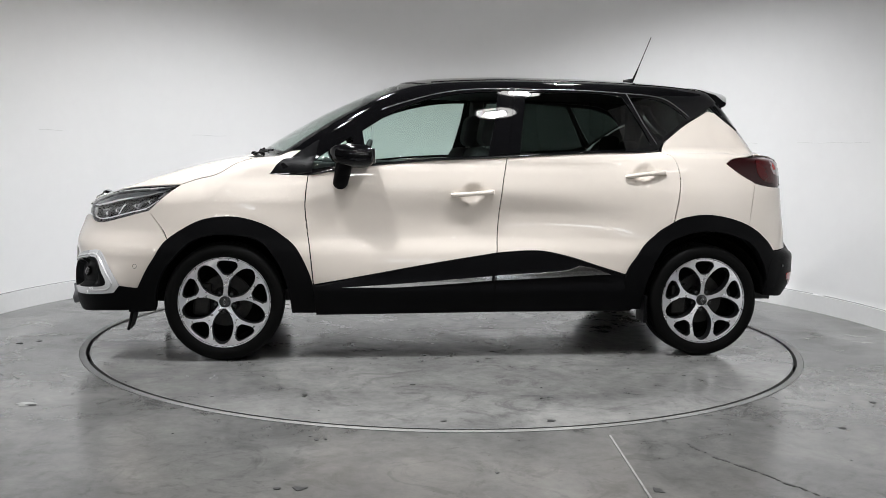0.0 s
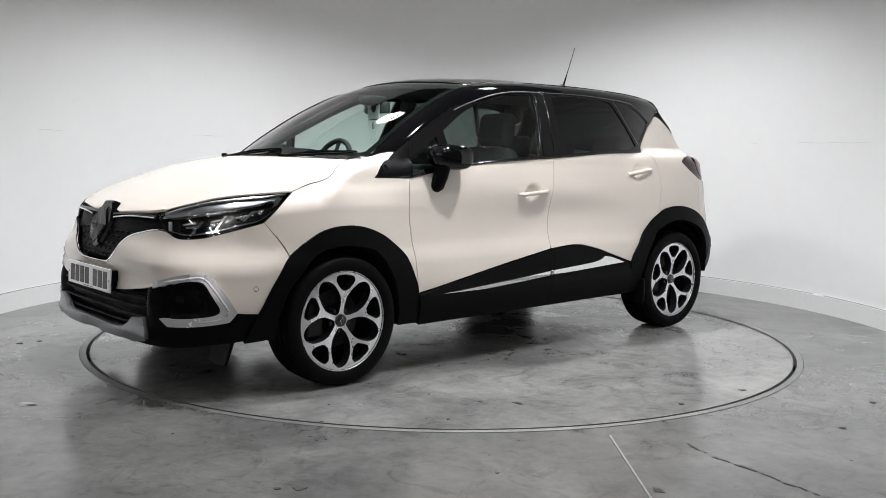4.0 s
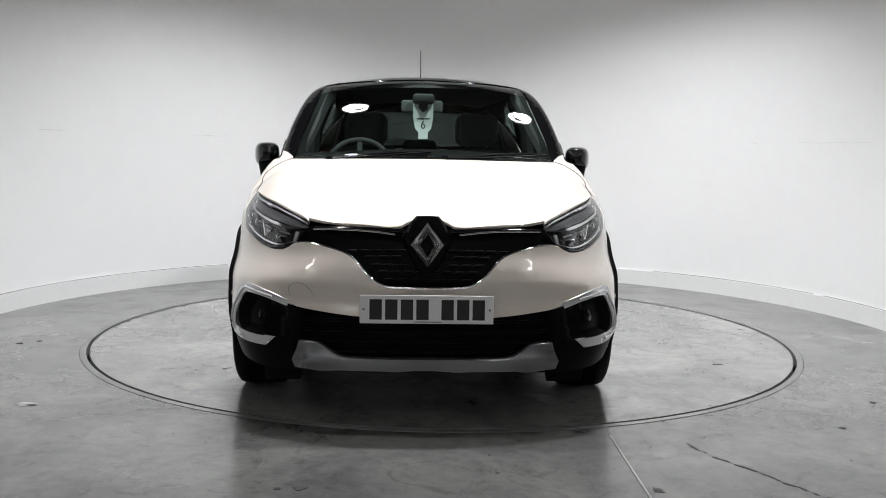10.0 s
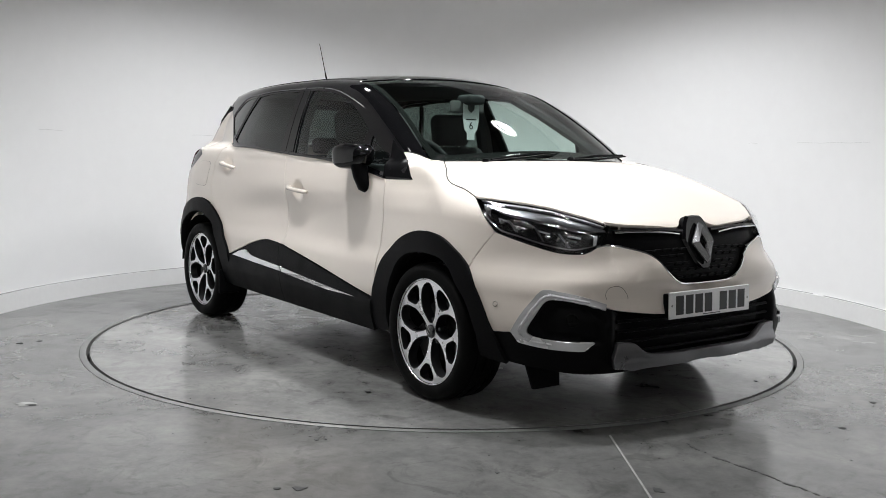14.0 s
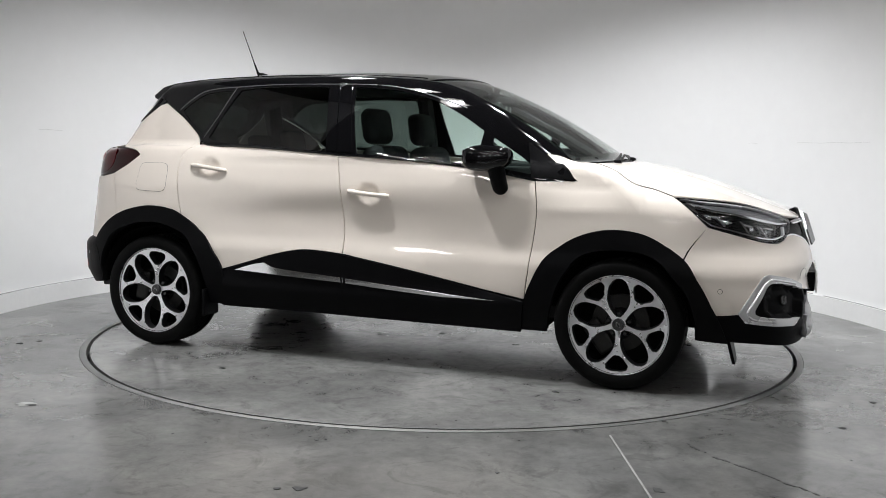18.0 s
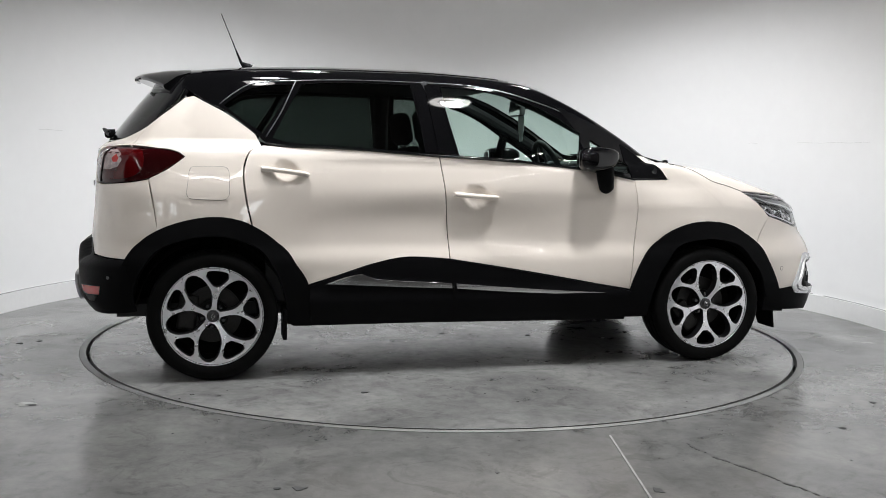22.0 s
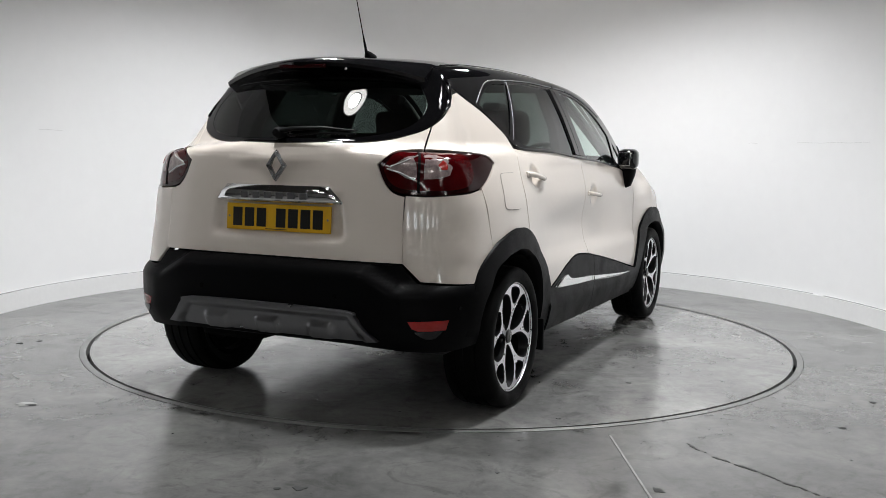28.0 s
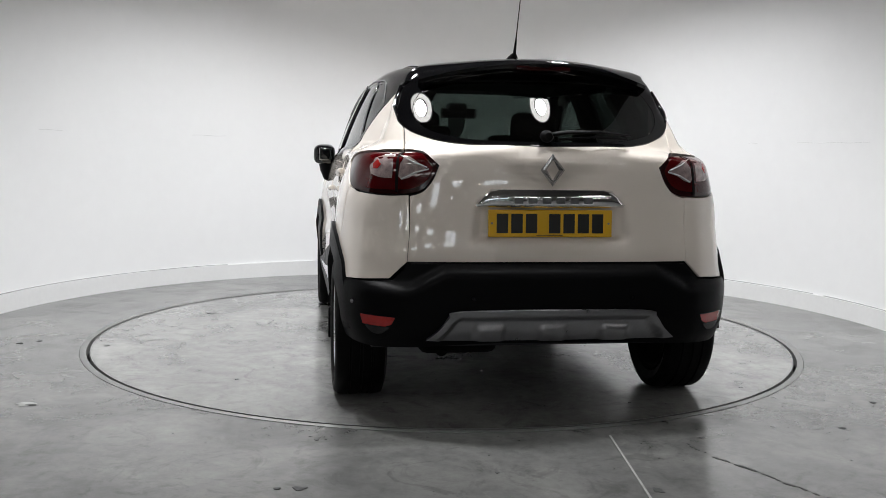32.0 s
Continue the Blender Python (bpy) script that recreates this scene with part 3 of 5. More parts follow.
fdoors = panel("front_door", fdoor, SIDE, M_PAINT, both=True, dish=cup(0.0, 0.888, 0.018), grid=0.016)
rdoor = xz([(-0.192, 1.086, 1), (-0.586, 1.116), (-0.80, 1.130), (-0.95, 1.146), (-1.067, 1.183, 1), (-1.125, 1.10), (-1.152, 1.00), (-1.145, 0.88), (-1.118, 0.736, 1), (-1.035, 0.687), (-0.922, 0.566), (-0.856, 0.458, 1), (-0.70, 0.502), (-0.56, 0.545), (-0.44, 0.570), (-0.33, 0.579), (-0.140, 0.568, 1), (-0.146, 0.70), (-0.164, 0.906)])
rdoors = panel("rear_door", rdoor, SIDE, M_PAINT, both=True, dish=cup(-0.955, 1.003, 0.018), grid=0.016)
quarter = [(-1.073, 0.8, 1.183, 1), (-1.17, 0.75, 1.255), (-1.25, 0.72, 1.312), (-1.33, 0.66, 1.347), (-1.385, 0.60, 1.368, 1), (-1.425, 0.602, 1.358, 1), (-1.493, 0.615, 1.299), (-1.558, 0.610, 1.252), (-1.602, 0.582, 1.213, 1), (-1.682, 0.592, 1.131, 1), (-1.64, 0.66, 1.134), (-1.556, 0.76, 1.130), (-1.495, 0.785, 1.113), (-1.454, 0.79, 1.094), (-1.425, 0.79, 1.068, 1), (-1.497, 0.785, 1.007), (-1.583, 0.775, 0.956, 1), (-1.565, 0.8, 0.86), (-1.545, 0.8, 0.718, 1), (-1.488, 0.8, 0.743), (-1.318, 0.8, 0.780), (-1.17, 0.8, 0.764), (-1.124, 0.8, 0.740, 1), (-1.151, 0.8, 0.88), (-1.158, 0.8, 1.00), (-1.131, 0.8, 1.10)]
panel("rear_quarter", quarter, CORNER_R, M_PAINT, both=True)
rcorner = [(-1.585, 0.775, 0.952, 1), (-1.66, 0.735, 0.932), (-1.76, 0.66, 0.925), (-1.835, 0.583, 0.935, 1), (-1.855, 0.581, 0.80), (-1.86, 0.588, 0.668, 1), (-1.85, 0.66, 0.60, 1), (-1.78, 0.77, 0.592), (-1.70, 0.83, 0.588, 1), (-1.65, 0.83, 0.64), (-1.617, 0.83, 0.670), (-1.549, 0.83, 0.718, 1), (-1.57, 0.8, 0.86)]
panel("rear_bumper_corner", rcorner, CORNER_R, M_PAINT, both=True)

# ----- bonnet, roof, tailgate -----
bonnet = sym([(1.25, 0, 1.07), (1.235, 0.30, 1.068), (1.18, 0.55, 1.06)] + SEAM[:0:-1] + LAMP_TOP[:-1] + [(2.003, 0.472, 0.831, 1), (2.035, 0.416, 0.826), (2.05, 0.349, 0.817), (2.065, 0.238, 0.806), (2.075, 0.148, 0.799), (2.075, 0.10, 0.810), (2.065, 0.082, 0.827), (2.045, 0.05, 0.850, 1), (2.04, 0, 0.852)])
panel("bonnet", bonnet, SLOPE, M_PAINT, label="wide domed cream bonnet", gap=0.003, grid=0.04)
roofp = sym([(0.335, 0, 1.51), (0.325, 0.25, 1.505), (0.27, 0.45, 1.49), (0.22, 0.555, 1.475, 1), (0.0, 0.575, 1.48), (-0.6, 0.58, 1.48), (-1.1, 0.54, 1.47), (-1.42, 0.49, 1.45, 1), (-1.44, 0.25, 1.49), (-1.45, 0, 1.51)])
panel("roof", roofp, ABOVE, M_BLACK, label="gloss black roof panel", grid=0.05)
hatch = sym([(-1.865, 0, 0.668), (-1.865, 0.30, 0.668), (-1.85, 0.585, 0.668, 1), (-1.85, 0.578, 0.80), (-1.845, 0.580, 0.932, 1), (-1.855, 0.53, 0.948), (-1.855, 0.488, 0.995), (-1.85, 0.462, 1.058, 1), (-1.815, 0.51, 1.096), (-1.735, 0.55, 1.122), (-1.685, 0.586, 1.130, 1), (-1.605, 0.576, 1.208, 1), (-1.65, 0.536, 1.184), (-1.73, 0.427, 1.151), (-1.80, 0.26, 1.137), (-1.834, 0, 1.133)])
def plate_recess(p):
    y, z = np.abs(p[:, 1]), p[:, 2]
    return -0.026 * np.clip((0.335 - y - (z - 0.76) * 0.15) / 0.03, 0, 1) * np.clip((z - 0.745) / 0.025, 0, 1) * np.clip((0.93 - z) / 0.02, 0, 1)


hatch_ob = panel("tailgate", hatch, REAR, M_PAINT, label="cream tailgate skin", dish=plate_recess, grid=0.018)

# ----- black upper side with the window openings -----
DF = [(0.585, 0.70, 1.212, 1), (0.45, 0.68, 1.298), (0.30, 0.66, 1.368), (0.10, 0.64, 1.418), (-0.06, 0.63, 1.436), (-0.155, 0.63, 1.440, 1), (-0.135, 0.70, 1.30), (-0.085, 0.80, 1.098, 1), (0.10, 0.8, 1.088), (0.384, 0.8, 1.066), (0.56, 0.8, 1.046, 1)]
DT = [(0.875, 0.76, 1.03), (0.80, 0.74, 1.085), (0.64, 0.71, 1.180, 1), (0.628, 0.78, 1.045, 1), (0.78, 0.79, 1.02), (0.86, 0.79, 1.01)]
DR = [(-0.315, 0.63, 1.442, 1), (-0.50, 0.63, 1.448), (-0.72, 0.63, 1.446), (-0.862, 0.64, 1.438, 1), (-0.945, 0.70, 1.30), (-1.018, 0.77, 1.180, 1), (-0.93, 0.78, 1.158), (-0.80, 0.79, 1.146), (-0.586, 0.79, 1.132), (-0.26, 0.8, 1.108, 1), (-0.285, 0.72, 1.27)]
DQ = [(-0.905, 0.64, 1.436, 1), (-1.0, 0.63, 1.432), (-1.10, 0.62, 1.412), (-1.18, 0.63, 1.37), (-1.245, 0.65, 1.325, 1), (-1.16, 0.70, 1.262), (-1.068, 0.76, 1.203, 1), (-0.99, 0.70, 1.30)]
upper = [(1.074, 0.775, 0.976, 1), (0.876, 0.8, 0.980)] + xz(BELT_F[1:-1]) + xz(BELT_R[1:-1]) + [(-1.073, 0.78, 1.187), (-1.17, 0.74, 1.26), (-1.25, 0.70, 1.318), (-1.33, 0.65, 1.352), (-1.385, 0.585, 1.374, 1), (-1.45, 0.52, 1.41), (-1.45, 0.49, 1.448, 1), (-1.1, 0.54, 1.472), (-0.6, 0.58, 1.482), (0.0, 0.575, 1.482), (0.22, 0.555, 1.475, 1), (0.50, 0.575, 1.355), (0.72, 0.60, 1.235), (0.90, 0.63, 1.13), (1.033, 0.652, 1.074, 1), (0.906, 0.705, 1.101, 1)]
panel("window_frame", upper, UPSIDE, M_BLACK, both=True, holes=(DF, DT, DR, DQ), label="gloss black pillars and window frame", gap=0.001, grid=0.03)
panel("front_side_window", DF, UPSIDE, M_GLASS, fdoors, both=True, gap=0.0, off=-0.006, edge=0.004, label="clear green-tinted door glass")
panel("front_quarter_light", DT, UPSIDE, M_GLASS, fdoors, both=True, gap=0.0, off=-0.006, edge=0.004)
panel("rear_side_window", DR, UPSIDE, M_PRIVACY, rdoors, both=True, gap=0.0, off=-0.006, edge=0.004, label="dark privacy door glass")
panel("rear_quarter_window", DQ, UPSIDE, M_PRIVACY, both=True, gap=0.0, off=-0.004, edge=0.004, label="dark privacy quarter glass")

# ----- screens -----
screen = sym([(1.18, 0, 1.08), (1.165, 0.30, 1.078), (1.11, 0.54, 1.068), (1.06, 0.645, 1.06, 1), (0.90, 0.622, 1.13), (0.72, 0.592, 1.235), (0.50, 0.566, 1.355), (0.225, 0.545, 1.478, 1), (0.275, 0.44, 1.493), (0.33, 0.25, 1.508), (0.34, 0, 1.512)])
cowl = sym([(1.255, 0, 1.07), (1.24, 0.30, 1.065), (1.185, 0.55, 1.058), (1.14, 0.643, 1.05, 1), (1.055, 0.648, 1.068, 1), (1.105, 0.54, 1.072), (1.16, 0.30, 1.082), (1.175, 0, 1.085)])
panel("cowl", cowl, ABOVE, M_TRIM, off=-0.012, edge=0.01, gap=0.0, label="black plastic cowl below the windscreen")
wind = panel("windscreen", screen, SLOPE, M_GLASS, label="raked clear windscreen", gap=0.003, off=-0.004, edge=0.005, grid=0.05)
frit = sym([(1.11, 0, 1.115), (1.095, 0.30, 1.112), (1.045, 0.52, 1.10), (0.995, 0.592, 1.10, 1), (0.86, 0.580, 1.155), (0.70, 0.554, 1.25), (0.50, 0.530, 1.36), (0.285, 0.508, 1.45, 1), (0.33, 0.40, 1.465), (0.38, 0.25, 1.478), (0.395, 0, 1.482)])
panel("screen_border", screen, SLOPE, M_LINER, wind, holes=(frit,), label="black printed border", gap=0.003, off=-0.007, edge=0, grid=0.05)
back = sym([(-1.834, 0, 1.137), (-1.80, 0.26, 1.141), (-1.73, 0.43, 1.155), (-1.65, 0.54, 1.188), (-1.60, 0.583, 1.217), (-1.556, 0.606, 1.256), (-1.49, 0.610, 1.303), (-1.42, 0.595, 1.364), (-1.40, 0.57, 1.40), (-1.44, 0.50, 1.435, 1), (-1.53, 0.36, 1.466), (-1.56, 0.18, 1.480), (-1.57, 0, 1.484)])
seen = sym([(-1.82, 0, 1.158), (-1.79, 0.25, 1.162), (-1.71, 0.42, 1.182), (-1.63, 0.51, 1.222), (-1.55, 0.53, 1.295), (-1.50, 0.47, 1.385, 1), (-1.58, 0.2, 1.40), (-1.60, 0, 1.402)])
panel("rear_window_surround", back, BACK, M_BLACK, hatch_ob, holes=(seen,), gap=0.002, label="gloss black tailgate glass surround")
panel("rear_window", seen, BACK, M_HATCHGLASS, hatch_ob, gap=0.0, off=-0.001, edge=0.004, label="dark tinted tailgate window")

# ----- front end -----
fbump = sym([*GRILLE_EDGE, *LAMP_LOW, (1.622, 0.81, 0.69), (1.588, 0.82, 0.622, 1), (1.655, 0.82, 0.535), (1.70, 0.82, 0.46), (1.745, 0.82, 0.384, 1), (1.80, 0.815, 0.388), (1.843, 0.804, 0.394, 1), (1.88, 0.79, 0.46), (1.945, 0.742, 0.560, 1), (2.0, 0.70, 0.556), (2.06, 0.63, 0.538), (2.10, 0.545, 0.509), (2.11, 0.48, 0.487), (2.13, 0.28, 0.462), (2.15, 0, 0.455)])
bump_ob = panel("front_bumper", fbump, WRAP_F, M_PAINT, label="cream front bumper skin")
lower = sym([(2.14, 0, 0.452), (2.13, 0.28, 0.459), (2.11, 0.48, 0.484), (2.10, 0.545, 0.506), (2.06, 0.63, 0.535), (2.0, 0.70, 0.553), (1.947, 0.739, 0.557, 1), (1.883, 0.787, 0.46), (1.845, 0.802, 0.390, 1), (1.745, 0.82, 0.380, 1), (1.765, 0.82, 0.32), (1.79, 0.82, 0.245, 1), (1.95, 0.72, 0.252), (2.03, 0.56, 0.258), (2.10, 0.3, 0.256), (2.12, 0, 0.256)])
# silver brackets round the fog lamps: outer and inner line
BEZ_O = [(2.104, 0.543, 0.519, 1), (2.06, 0.63, 0.550), (2.0, 0.70, 0.567), (1.948, 0.742, 0.570), (1.912, 0.772, 0.520), (1.875, 0.793, 0.460), (1.839, 0.805, 0.398, 1), (1.867, 0.782, 0.359, 1), (1.95, 0.71, 0.350), (2.034, 0.607, 0.343, 1)]
BEZ_I = [(2.057, 0.580, 0.374, 1), (1.98, 0.68, 0.382), (1.915, 0.750, 0.393), (1.902, 0.766, 0.414), (1.93, 0.752, 0.470), (1.957, 0.726, 0.526), (2.0, 0.69, 0.532), (2.06, 0.62, 0.517), (2.10, 0.548, 0.494, 1)]
WELL = np.array([(p[1], p[2]) for p in BEZ_I])


def fog_well(p):
    """How far the bumper is sunk round the fog lamp."""
    q = np.stack([np.abs(p[:, 1]), p[:, 2]], 1)
    return -0.035 * inside(np.array((0.66, 0.455)) + (WELL - np.array((0.66, 0.455))) * 0.97, q)


def lower_dish(p):
    y, z = np.abs(p[:, 1]), p[:, 2]
    mouth = np.clip((0.52 - y) / 0.05, 0, 1) * np.clip((z - 0.275) / 0.02, 0, 1) * np.clip((0.50 - z) / 0.02, 0, 1)
    return np.minimum(-0.05 * mouth, fog_well(p)) + 0.01 * np.clip((0.26 - z) / 0.05, 0, 1)
panel("lower_bumper", lower, WRAP_F, M_TRIM, bump_ob, dish=lower_dish, grid=0.015, label="black plastic lower bumper with air intake")
grille = sym([(2.05, 0, 0.849), (2.05, 0.05, 0.846, 1), (2.07, 0.083, 0.824), (2.075, 0.10, 0.807), (2.075, 0.148, 0.796), (2.065, 0.238, 0.803), (2.05, 0.349, 0.814), (2.035, 0.416, 0.823), (2.01, 0.462, 0.826, 1), (2.02, 0.495, 0.78), (2.01, 0.525, 0.735, 1), *GRILLE_EDGE[-2::-1]])
grille_ob = panel("grille", grille, FRONT, M_TRIM, bump_ob, off=-0.028, edge=0.02, label="gloss black front grille")
HEAD = LAMP_TOP + [(2.028, 0.490, 0.768), (2.02, 0.520, 0.735), *LAMP_LOW, (1.614, 0.783, 0.849)]
heads = panel("headlamp", HEAD, CORNER_F, M_BOWL, both=True, off=-0.075, edge=-0.072, gap=0.004, label="clear headlamp with chrome reflectors")
panel("lens", HEAD, CORNER_F, M_LENS, heads, both=True, gap=0.0015, off=0.0, edge=0.012)

# ----- rear end -----
rbump = sym([(-1.93, 0, 0.664), (-1.93, 0.30, 0.664), (-1.93, 0.592, 0.664, 1), (-1.89, 0.66, 0.596, 1), (-1.80, 0.77, 0.588), (-1.70, 0.82, 0.584, 1), (-1.67, 0.83, 0.50), (-1.665, 0.83, 0.44), (-1.655, 0.83, 0.335, 1), (-1.78, 0.77, 0.318), (-1.90, 0.60, 0.318), (-1.94, 0.30, 0.335), (-1.95, 0, 0.335)])
def rear_dish(p):
    y, z = np.abs(p[:, 1]), p[:, 2]
    r, q = np.clip((0.662 - 0.072 * np.clip((y - 0.44) / 0.13, 0, 1) - z) / 0.05, 0, 1), np.clip((z - 0.325) / 0.13, 0, 1)
    return 0.060 * r * (2 - r) * (0.30 + 0.70 * np.clip((0.80 - y) / 0.2, 0, 1)) * (0.15 + 0.85 * q * (2 - q))
rbump_ob = panel("rear_bumper", rbump, WRAP_R, M_TRIM, dish=rear_dish, grid=0.013, label="black plastic rear bumper")
TL = [(-1.428, 0.79, 1.070), (-1.456, 0.79, 1.096), (-1.498, 0.785, 1.116), (-1.554, 0.76, 1.128), (-1.625, 0.72, 1.130), (-1.70, 0.645, 1.126), (-1.78, 0.545, 1.098), (-1.825, 0.468, 1.058), (-1.842, 0.492, 0.995), (-1.825, 0.545, 0.945), (-1.76, 0.66, 0.930), (-1.67, 0.73, 0.937), (-1.586, 0.775, 0.959), (-1.50, 0.785, 1.010)]
tails = panel("tail_lamp", TL, CORNER_R, M_DARKRED, both=True, off=-0.004, edge=0.02, gap=0.0015, label="smoked red tail lamp cluster")

# ----- claddings -----
def arch(name, outer, inner):
    panel(name, xz(outer + inner[::-1]), SIDE, M_TRIM, both=True, off=0.016, edge=0.05, gap=0.0, grid=0.03, label="black plastic wheel arch moulding")
IN_F = [(1.655, 0.27, 1), (1.64, 0.40), (1.575, 0.52), (1.44, 0.63), (1.30, 0.662), (1.14, 0.628), (1.03, 0.52), (0.975, 0.38), (0.955, 0.255, 1)]
arch("front_arch_moulding", [(1.80, 0.25, 1), (1.77, 0.33), (1.742, 0.385)] + ARCH_F[1:-1] + [(0.85, 0.41), (0.83, 0.255, 1)], IN_F)
IN_R = [(-0.95, 0.27, 1), (-0.96, 0.38), (-1.02, 0.54), (-1.14, 0.655), (-1.31, 0.693), (-1.50, 0.65), (-1.62, 0.53), (-1.67, 0.38, 1)]
arch("rear_arch_moulding", [(-0.84, 0.265, 1), (-0.85, 0.45)] + ARCH_R[1:-1] + [(-1.69, 0.575), (-1.72, 0.50), (-1.73, 0.38, 1)], IN_R)
sill = xz([(0.845, 0.40, 1), (0.60, 0.440), (0.335, 0.486), (0.10, 0.525), (-0.14, 0.562), (-0.33, 0.573), (-0.44, 0.565), (-0.56, 0.540), (-0.70, 0.497), (-0.852, 0.452, 1), (-0.838, 0.27, 1), (-0.176, 0.259), (0.828, 0.245, 1)])
def sill_dish(p):
    z, x = p[:, 2], p[:, 0]
    return 0.022 * np.clip((0.42 - z) / 0.03, 0, 1)
sills = panel("sill_cladding", sill, SIDE, M_TRIM, both=True, off=0.004, edge=0.03, gap=0.001, dish=sill_dish, grid=0.025, label="black plastic sill and door cladding")


# ================= details of the car =================
def on_skin(x, y, z, off=0.0):
    p = settle(np.array([[x, y, z]], float))
    n = gradient(p)
    return Vector(p[0] + n[0] * off), Vector(n[0])


def both_sides(make):
    for s in (1, -1):
        make(s)


def flip_y(bm, s):
    return bm if s > 0 else bm_move(bm, Matrix.Diagonal((1, -1, 1, 1)))


# door handles
def handle(parents, x0, z0, x1, z1):
    for k, s in enumerate((1, -1)):
        pts, rad = [], []
        for i in range(13):
            t = i / 12
            p, n = on_skin(x0 + (x1 - x0) * t, s * 0.82, z0 + (z1 - z0) * t)
            pts.append(p + n * (0.005 + 0.013 * math.sin(math.pi * t) ** 0.55))
            rad.append(0.0125 if 0 < i < 12 else 0.008)
        h = part("door_handle", bm_tube(pts, rad, 12, True, 0.95), M_PAINT, parents[k], "body-coloured pull handle", smooth=True, angle=60)
        b, n = on_skin(x0 + (x1 - x0) * 0.06, s * 0.82, z0 + (z1 - z0) * 0.06, 0.003)
        e = bm_box(-0.022, 0.022, -0.006, 0.012, -0.013, 0.013, 0.006)
        bm_move(e, Matrix.Translation(b))
        part("handle_base", e, M_PAINT, h)


handle(fdoors, -0.112, 0.898, 0.115, 0.880)
handle(rdoors, -1.066, 1.018, -0.845, 0.990)

# silver strips along the door cladding
strip_r = xz([(-0.765, 0.460, 1), (-0.66, 0.492), (-0.59, 0.505, 1), (-0.53, 0.482), (-0.42, 0.470), (-0.125, 0.451, 1), (-0.122, 0.428, 1), (-0.40, 0.440), (-0.58, 0.450)], 0.84)
panel("chrome_strip", strip_r, SIDE, M_CHROME, sills, both=True, off=0.022, edge=0.02, gap=0, grid=0.03)
strip_f = xz([(-0.108, 0.449, 1), (0.20, 0.424), (0.50, 0.402), (0.735, 0.389, 1), (0.50, 0.388), (0.20, 0.404), (-0.105, 0.426, 1)], 0.84)
panel("chrome_strip", strip_f, SIDE, M_CHROME, sills, both=True, off=0.022, edge=0.02, gap=0, grid=0.03)
cut = xz([(-0.1405, 0.562, 1), (-0.1345, 0.562, 1), (-0.112, 0.262, 1), (-0.118, 0.262, 1)], 0.84)
panel("cladding_seam", cut, SIDE, M_LINER, sills, both=True, off=0.0275, edge=0, gap=0, grid=0.03)
# pillar covers between the doors
for pc in ([(-0.178, 1.442, 1), (-0.243, 1.444, 1), (-0.192, 1.098, 1), (-0.108, 1.095, 1)], [(-0.249, 1.444, 1), (-0.300, 1.445, 1), (-0.262, 1.104, 1), (-0.199, 1.098, 1)]):
    panel("pillar_cover", [(x, 0.63 + (1.44 - z) * 0.42, z, 1) for x, z, _ in pc], UPSIDE, M_BLACK, both=True, off=0.004, edge=0.006, gap=0, grid=0.05)
panel("sail_trim", [(1.068, 0.777, 0.984, 1), (0.855, 0.794, 0.990, 1), (0.815, 0.712, 1.163, 1), (1.005, 0.754, 1.053)], UPSIDE, M_TRIM, both=True, off=0.004, edge=0.008, gap=0, grid=0.04, label="matt black triangular trim")
# bright lines round the windows
def strip_along(name, pts, r, material, off=0.002, sides=6, flat=1.0, parent=None):
    for k, s in enumerate((1, -1)):
        T = trace([*pts, *[(*p[:3], 1) for p in pts[::-1]]], 0.03)
        T = T[:len(T) // 2 + 1]
        P = settle(T * np.array((1, s, 1)))
        P = P + gradient(P) * off
        part(name, bm_tube([tuple(p) for p in P], r, sides, True, flat), material, parent[k] if parent else car, smooth=True, angle=70)


strip_along("window_moulding", [(0.48, 0.65, 1.318), (0.38, 0.65, 1.358), (0.18, 0.64, 1.42), (-0.02, 0.63, 1.452), (-0.3, 0.63, 1.462), (-0.6, 0.63, 1.464), (-0.88, 0.63, 1.456), (-1.02, 0.62, 1.447), (-1.12, 0.61, 1.425), (-1.20, 0.62, 1.375), (-1.262, 0.64, 1.33)], 0.0028, M_SILVER, 0.002)
strip_along("window_divider", [(-0.892, 0.63, 1.454), (-0.968, 0.70, 1.30), (-1.050, 0.77, 1.186)], 0.0026, M_SILVER, 0.002)
strip_along("bonnet_seam", [p[:3] for p in SEAM], 0.0017, M_LINER, 0.0004, 5)
strip_along("waist_moulding", [(0.86, 0.80, 0.984), (0.60, 0.80, 1.030), (0.38, 0.80, 1.056), (0.1, 0.80, 1.076), (-0.19, 0.80, 1.092), (-0.586, 0.80, 1.122), (-0.80, 0.80, 1.136), (-0.95, 0.8, 1.151), (-1.055, 0.79, 1.180)], 0.006, M_BLACK, 0.003)

